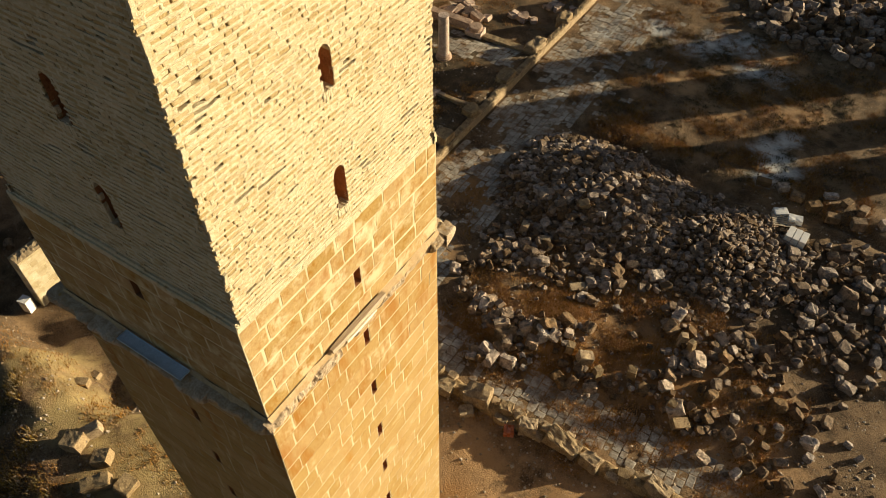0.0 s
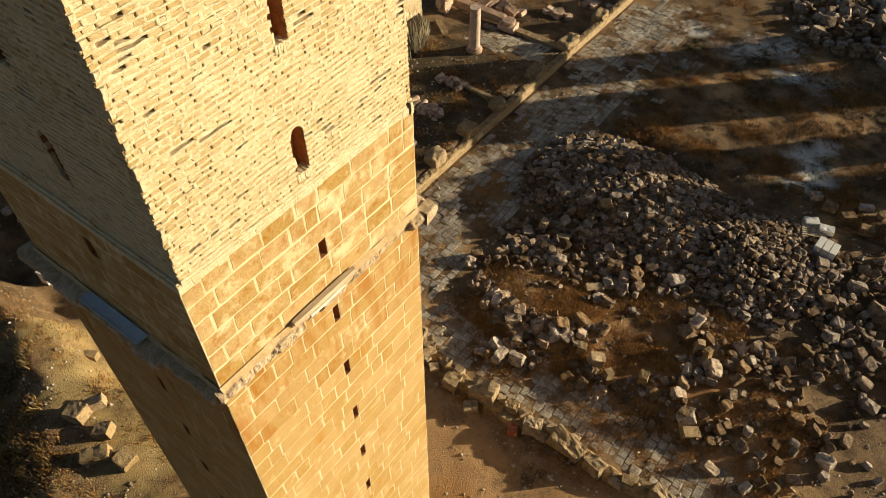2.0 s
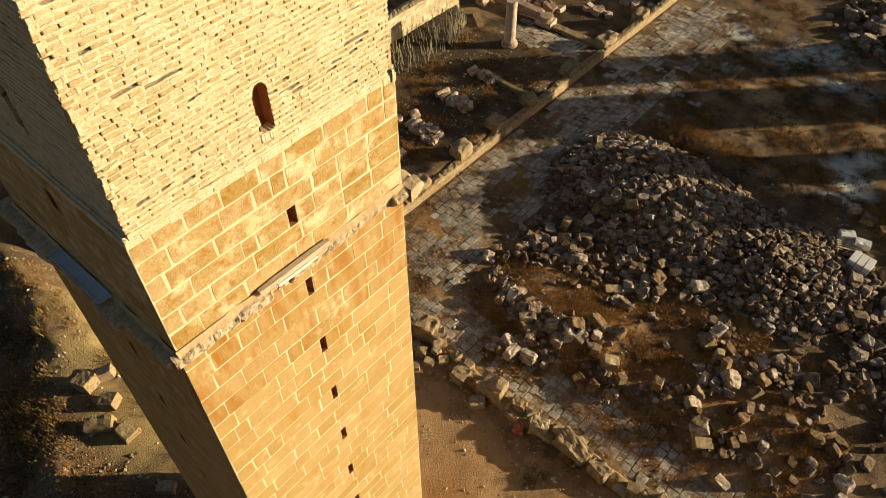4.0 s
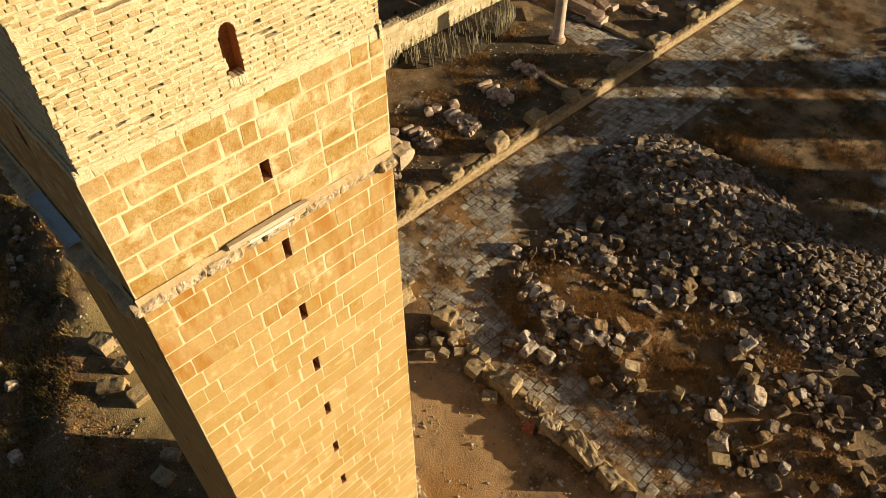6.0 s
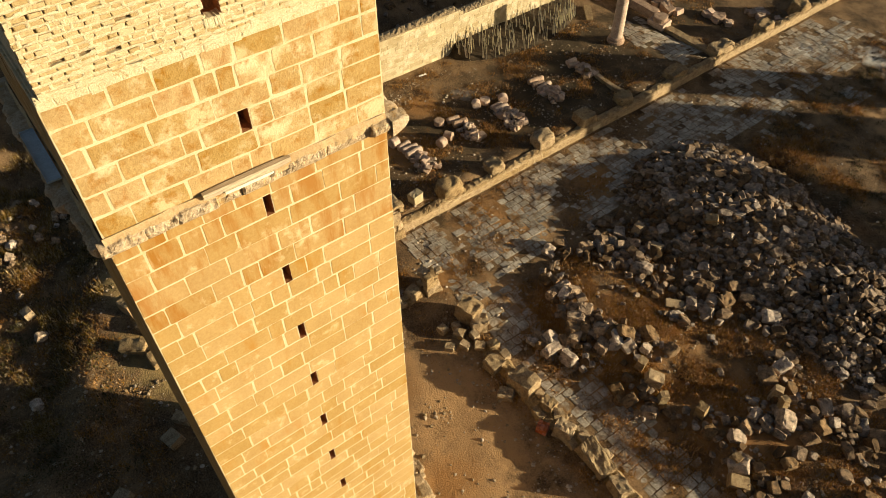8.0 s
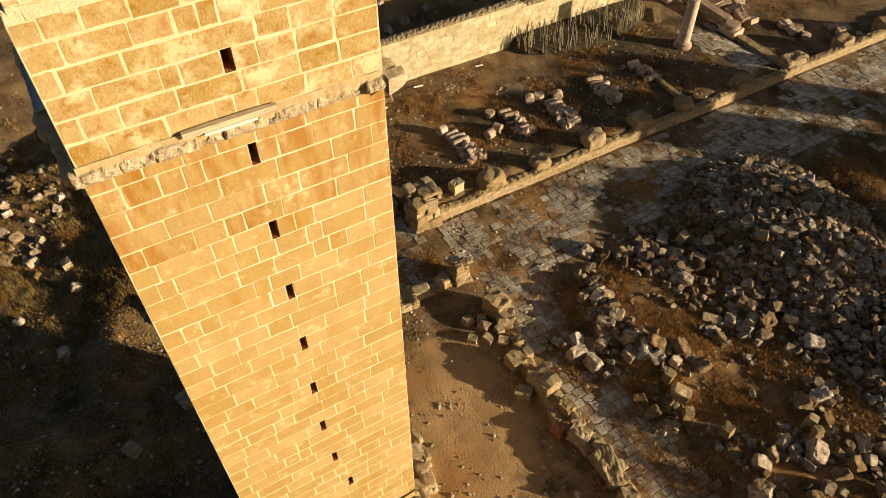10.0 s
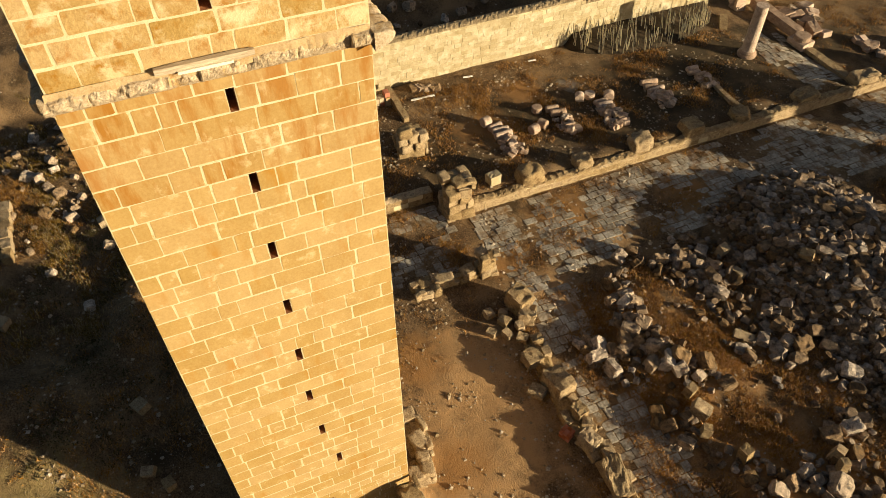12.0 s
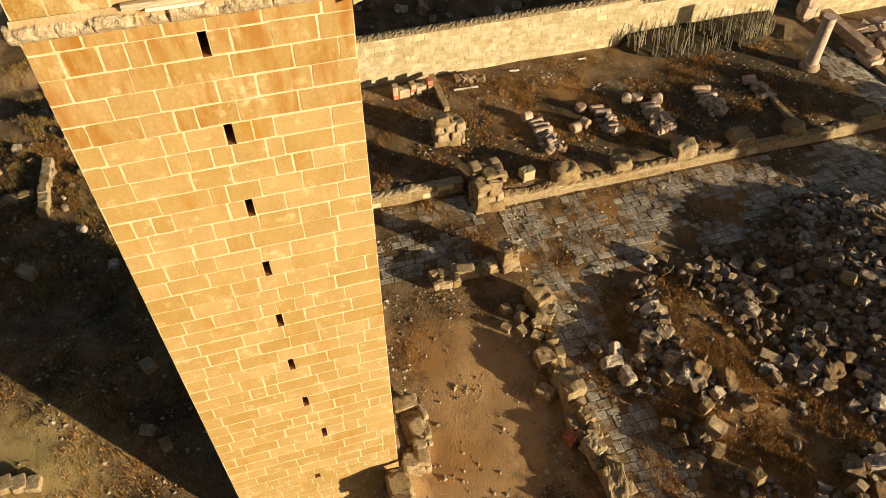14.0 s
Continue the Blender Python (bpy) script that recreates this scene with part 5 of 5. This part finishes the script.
# ---- ground litter ----
def tufts():
    rng = random.Random(91)
    verts, faces = [], []
    zones = [(-35, -23.2, 13, 46, 4500, 0.02), (-15, 6, 43.6, 48, 2000, 0.05), (-15, 6, 20.5, 32, 8000, -0.1), (-14, 6, 17.6, 20.2, 500, 0.1), (-22.3, -16.5, 20, 42, 500, 0.2), (-35, -9, -10, 8, 5000, -0.1), (-18, 12, 46, 72, 8000, 0.0), (-24, -13, 10.5, 19, 250, 0.1), (-35, -23, 50, 66, 700, 0.0)]
    for x0, x1, y0, y1, n, thr in zones:
        made = tries = 0
        while made < n and tries < n * 12:
            tries += 1
            x, y = rng.uniform(x0, x1), rng.uniform(y0, y1)
            d = fbm(x, y, 0.35, 20.0)
            if d < thr + rng.uniform(-0.1, 0.15) or in_way(x, y) or (x < -33.0 and y > 33):
                continue
            made += 1
            z, s = ground_z(x, y) - 0.02, rng.uniform(0.06, 0.19) * (1 + max(0, d))
            for b in range(9):
                a, lean = rng.uniform(0, 6.28), rng.uniform(0.2, 1.0)
                bx, by = x + rng.uniform(-0.2, 0.2), y + rng.uniform(-0.2, 0.2)
                w = 0.012 + 0.012 * rng.random()
                k = len(verts)
                verts += [(bx - w * math.sin(a), by + w * math.cos(a), z), (bx + w * math.sin(a), by - w * math.cos(a), z), (bx + s * lean * math.cos(a), by + s * lean * math.sin(a), z + s * rng.uniform(0.5, 1.1))]
                faces.append((k, k + 1, k + 2))
    tagged(new("dry_grass", mesh_of("dry_grass", verts, faces, GRASS)), "scattered tufts of orange-brown dry grass", "grass", kind="stuff")


def pebbles():
    rng = random.Random(92)
    verts, faces = [], []
    zones = [(-40, -9, -12, 8, 8000), (-52, -37, -6, 40, 2500), (-16, 10, 19.5, 45, 9000), (-22, 6, 11, 19, 3500), (-35, -23, 12, 46, 7000), (-22.5, -14, 19, 46, 4000), (-20, 10, 44, 72, 1400)]
    for x0, x1, y0, y1, n in zones:
        for _ in range(n):
            x, y = rng.uniform(x0, x1), rng.uniform(y0, y1)
            if in_way(x, y) or fbm(x, y, 0.5, 30.0) < rng.uniform(-0.25, 0.25):
                continue
            s, z = 0.022 + 0.11 * rng.random() ** 4, ground_z(x, y)
            k = len(verts)
            a = rng.uniform(0, 6.28)
            for i in range(5):
                q = a + i * 1.2566
                verts.append((x + s * rng.uniform(0.7, 1.2) * math.cos(q), y + s * rng.uniform(0.7, 1.2) * math.sin(q), z + s * rng.uniform(-0.2, 0.2)))
            verts.append((x + rng.uniform(-0.3, 0.3) * s, y + rng.uniform(-0.3, 0.3) * s, z + s * rng.uniform(0.5, 0.9)))
            faces += [(k + i, k + (i + 1) % 5, k + 5) for i in range(5)]
    tagged(new("gravel", mesh_of("gravel", verts, faces, PEBBLE)), "loose pale pebbles and stone chips on the earth", "gravel", kind="stuff")


def grass_clumps():
    rng = random.Random(94)
    verts, faces = [], []
    for cx, cy, r in CLUMPED:
        for _ in range(int(240 * r * r)):
            x, y = cx + rng.gauss(0, r * 0.5), cy + rng.gauss(0, r * 0.33)
            z, s = ground_z(x, y) - 0.02, rng.uniform(0.08, 0.22)
            for b in range(6):
                a, lean, w, k = rng.uniform(0, 6.28), rng.uniform(0.2, 0.9), rng.uniform(0.010, 0.02), len(verts)
                bx, by = x + rng.uniform(-0.15, 0.15), y + rng.uniform(-0.15, 0.15)
                verts += [(bx - w * math.sin(a), by + w * math.cos(a), z), (bx + w * math.sin(a), by - w * math.cos(a), z), (bx + s * lean * math.cos(a), by + s * lean * math.sin(a), z + s * rng.uniform(0.5, 1.0))]
                faces.append((k, k + 1, k + 2))
    tagged(new("dry_grass_clumps", mesh_of("dry_grass_clumps", verts, faces, GRASS)), "dense orange clumps of dry grass on bare earth", "grass", kind="stuff")


CLUMPED = ((-31.0, -3.0, 1.3), (-29.2, -3.2, 1.2), (-32.6, -4.6, 1.5), (-34.5, -0.5, 1.4), (-36.5, 2.5, 1.6), (-30.0, 0.5, 1.1), (-27.6, -3.4, 0.8), (-38.0, -1.0, 1.6), (-33.0, 2.0, 1.0), (-6.7, 53.0, 1.3), (-5.5, 54.2, 1.2), (-1.6, 57.7, 1.6), (-0.4, 59.0, 1.2), (-2.6, 55.6, 0.9), (-17.8, 53.4, 1.2), (-14.5, 51.4, 1.0), (-12.7, 53.1, 0.8), (-9.7, 55.3, 1.4), (-7.5, 59.1, 0.9), (-8.9, 45.3, 1.6), (-12.3, 45.9, 1.8), (-6.7, 48.8, 1.4), (-8.5, 27.5, 2.2), (-10.0, 26.2, 1.6), (-6.8, 24.2, 1.4), (-7.5, 22.6, 1.2), (-4.2, 26.6, 1.6), (-12.3, 22.6, 1.3),
           (-19.6, 17.6, 1.4), (-12.9, 18.9, 0.8), (-29.6, 28.8, 1.4), (-27.8, 25.8, 1.2), (-31.2, 24.6, 1.3), (-25.2, 30.2, 1.2), (-30.8, 36.2, 1.3), (-24.6, 20.3, 1.0))


def scrub():
    rng = random.Random(93)
    verts, faces = [], []
    made = tries = 0
    while made < 5000 and tries < 120000:
        tries += 1
        if tries % 5 < 2:
            x, y = rng.uniform(-38, -12.5), rng.uniform(-4.5, 5.0)
            if y > 3.2 - 0.2 * (x + 22) + 1.2 * fbm(x, y, 0.5, 60.0):
                continue
        else:
            x, y = rng.uniform(-16, 9), rng.uniform(43.4, 64.0)
        if fbm(x, y, 0.45, 61.0) < rng.uniform(-0.1, 0.45) or in_way(x, y):
            continue
        made += 1
        z, s = ground_z(x, y) - 0.02, rng.uniform(0.06, 0.19)
        for b in range(7):
            a, lean, w = rng.uniform(0, 6.28), rng.uniform(0.3, 1.1), rng.uniform(0.014, 0.035)
            bx, by, k = x + rng.uniform(-0.2, 0.2), y + rng.uniform(-0.2, 0.2), len(verts)
            top = (bx + s * lean * math.cos(a), by + s * lean * math.sin(a), z + s * rng.uniform(0.5, 1.0))
            verts += [(bx, by, z), (bx + 0.6 * s * lean * math.cos(a) - w * math.sin(a), by + 0.6 * s * lean * math.sin(a) + w * math.cos(a), z + s * 0.5), top, (bx + 0.6 * s * lean * math.cos(a) + w * math.sin(a), by + 0.6 * s * lean * math.sin(a) - w * math.cos(a), z + s * 0.45)]
            faces.append((k, k + 1, k + 2, k + 3))
    tagged(new("low_scrub", mesh_of("low_scrub", verts, faces, SCRUB)), "low dark olive scrub in patches on the bare earth", "scrub", kind="stuff")


def golden_scrub():
    """Knee-high dead scrub beyond the mound, thick in patches."""
    rng = random.Random(97)
    verts, faces = [], []
    made = tries = 0
    while made < 3400 and tries < 90000:
        tries += 1
        x, y = rng.uniform(-43, -20), rng.uniform(-9.0, 5.5)
        if fbm(x, y, 0.55, 81.0) < rng.uniform(0.0, 0.4) or y > min(6.0, 1.4 - 0.5 * (x + 22)):
            continue
        made += 1
        z, s = ground_z(x, y) - 0.03, rng.uniform(0.12, 0.42)
        for b in range(11):
            a, lean, w, k = rng.uniform(0, 6.28), rng.uniform(0.15, 0.8), rng.uniform(0.010, 0.026), len(verts)
            bx, by = x + rng.gauss(0, 0.12), y + rng.gauss(0, 0.12)
            verts += [(bx - w * math.sin(a), by + w * math.cos(a), z), (bx + w * math.sin(a), by - w * math.cos(a), z), (bx + s * lean * math.cos(a), by + s * lean * math.sin(a), z + s * rng.uniform(0.5, 1.0))]
            faces.append((k, k + 1, k + 2))
    tagged(new("dead_scrub", mesh_of("dead_scrub", verts, faces, DEAD_SCRUB)), "knee-high golden dead scrub on dark earth", "scrub", kind="stuff")


golden_scrub()
tufts()
grass_clumps()
scrub()
pebbles()

# ---- paving ----
def paving():
    rng = random.Random(95)
    pv = thing("pavement", "worn patchy limestone paving half covered by earth", "pavement", kind="structure")
    slabs = []
    for x0, x1, y0, y1, thr in ((-22.2, -16.4, 19.8, 63.0, -0.30), (-31.0, -22.3, 46.4, 49.8, -0.08), (-16.4, -13.0, 46.0, 62.0, 0.28), (-16.4, 4.0, 19.7, 22.2, -0.22), (-24.0, -18.8, 12.0, 18.2, -0.2)):
        x = x0
        while x < x1:
            w = rng.uniform(0.36, 0.6)
            y = y0 + rng.uniform(-0.4, 0)
            while y < y1:
                l = rng.uniform(0.4, 0.85)
                cx, cy = x + w / 2, y + l / 2
                if fbm(cx, cy, 0.3, 40.0) > thr + 0.08 + rng.uniform(-0.2, 0.2):
                    slabs.append((cx, cy, w, l))
                y += l
            x += w
    slabs.sort(key=lambda q: (q[0] + 20) ** 2 * 2 + (q[1] - 27) ** 2)
    verts, faces = [], []
    for i, (cx, cy, w, l) in enumerate(slabs):
        z = ground_z(cx, cy)
        tx, ty = (ground_z(cx + 0.3, cy) - ground_z(cx - 0.3, cy)) / 0.6, (ground_z(cx, cy + 0.3) - ground_z(cx, cy - 0.3)) / 0.6
        g, up = 0.016, 0.016 + rng.uniform(-0.012, 0.008)
        vs = []
        for e, h in ((0.0, -0.06), (0.0, up - 0.015), (0.03, up)):
            for sx, sy in ((-1, -1), (1, -1), (1, 1), (-1, 1)):
                dx, dy = sx * (w / 2 - g - e), sy * (l / 2 - g - e)
                vs.append(Vector((dx + rng.uniform(-0.022, 0.022), dy + rng.uniform(-0.022, 0.022), h + tx * dx + ty * dy)))
        if i < 300:
            ob = piece("paving_slab", mesh_of("paving_slab", vs, QUADS, PAVING), pv)
            ob.location = (cx, cy, z)
        else:
            k = len(verts)
            verts += [v + Vector((cx, cy, z)) for v in vs]
            faces += [tuple(q + k for q in f) for f in QUADS]
    piece("paving_slabs_joined", mesh_of("paving_slabs", verts, faces, PAVING_I), pv, kind="stuff")


paving()
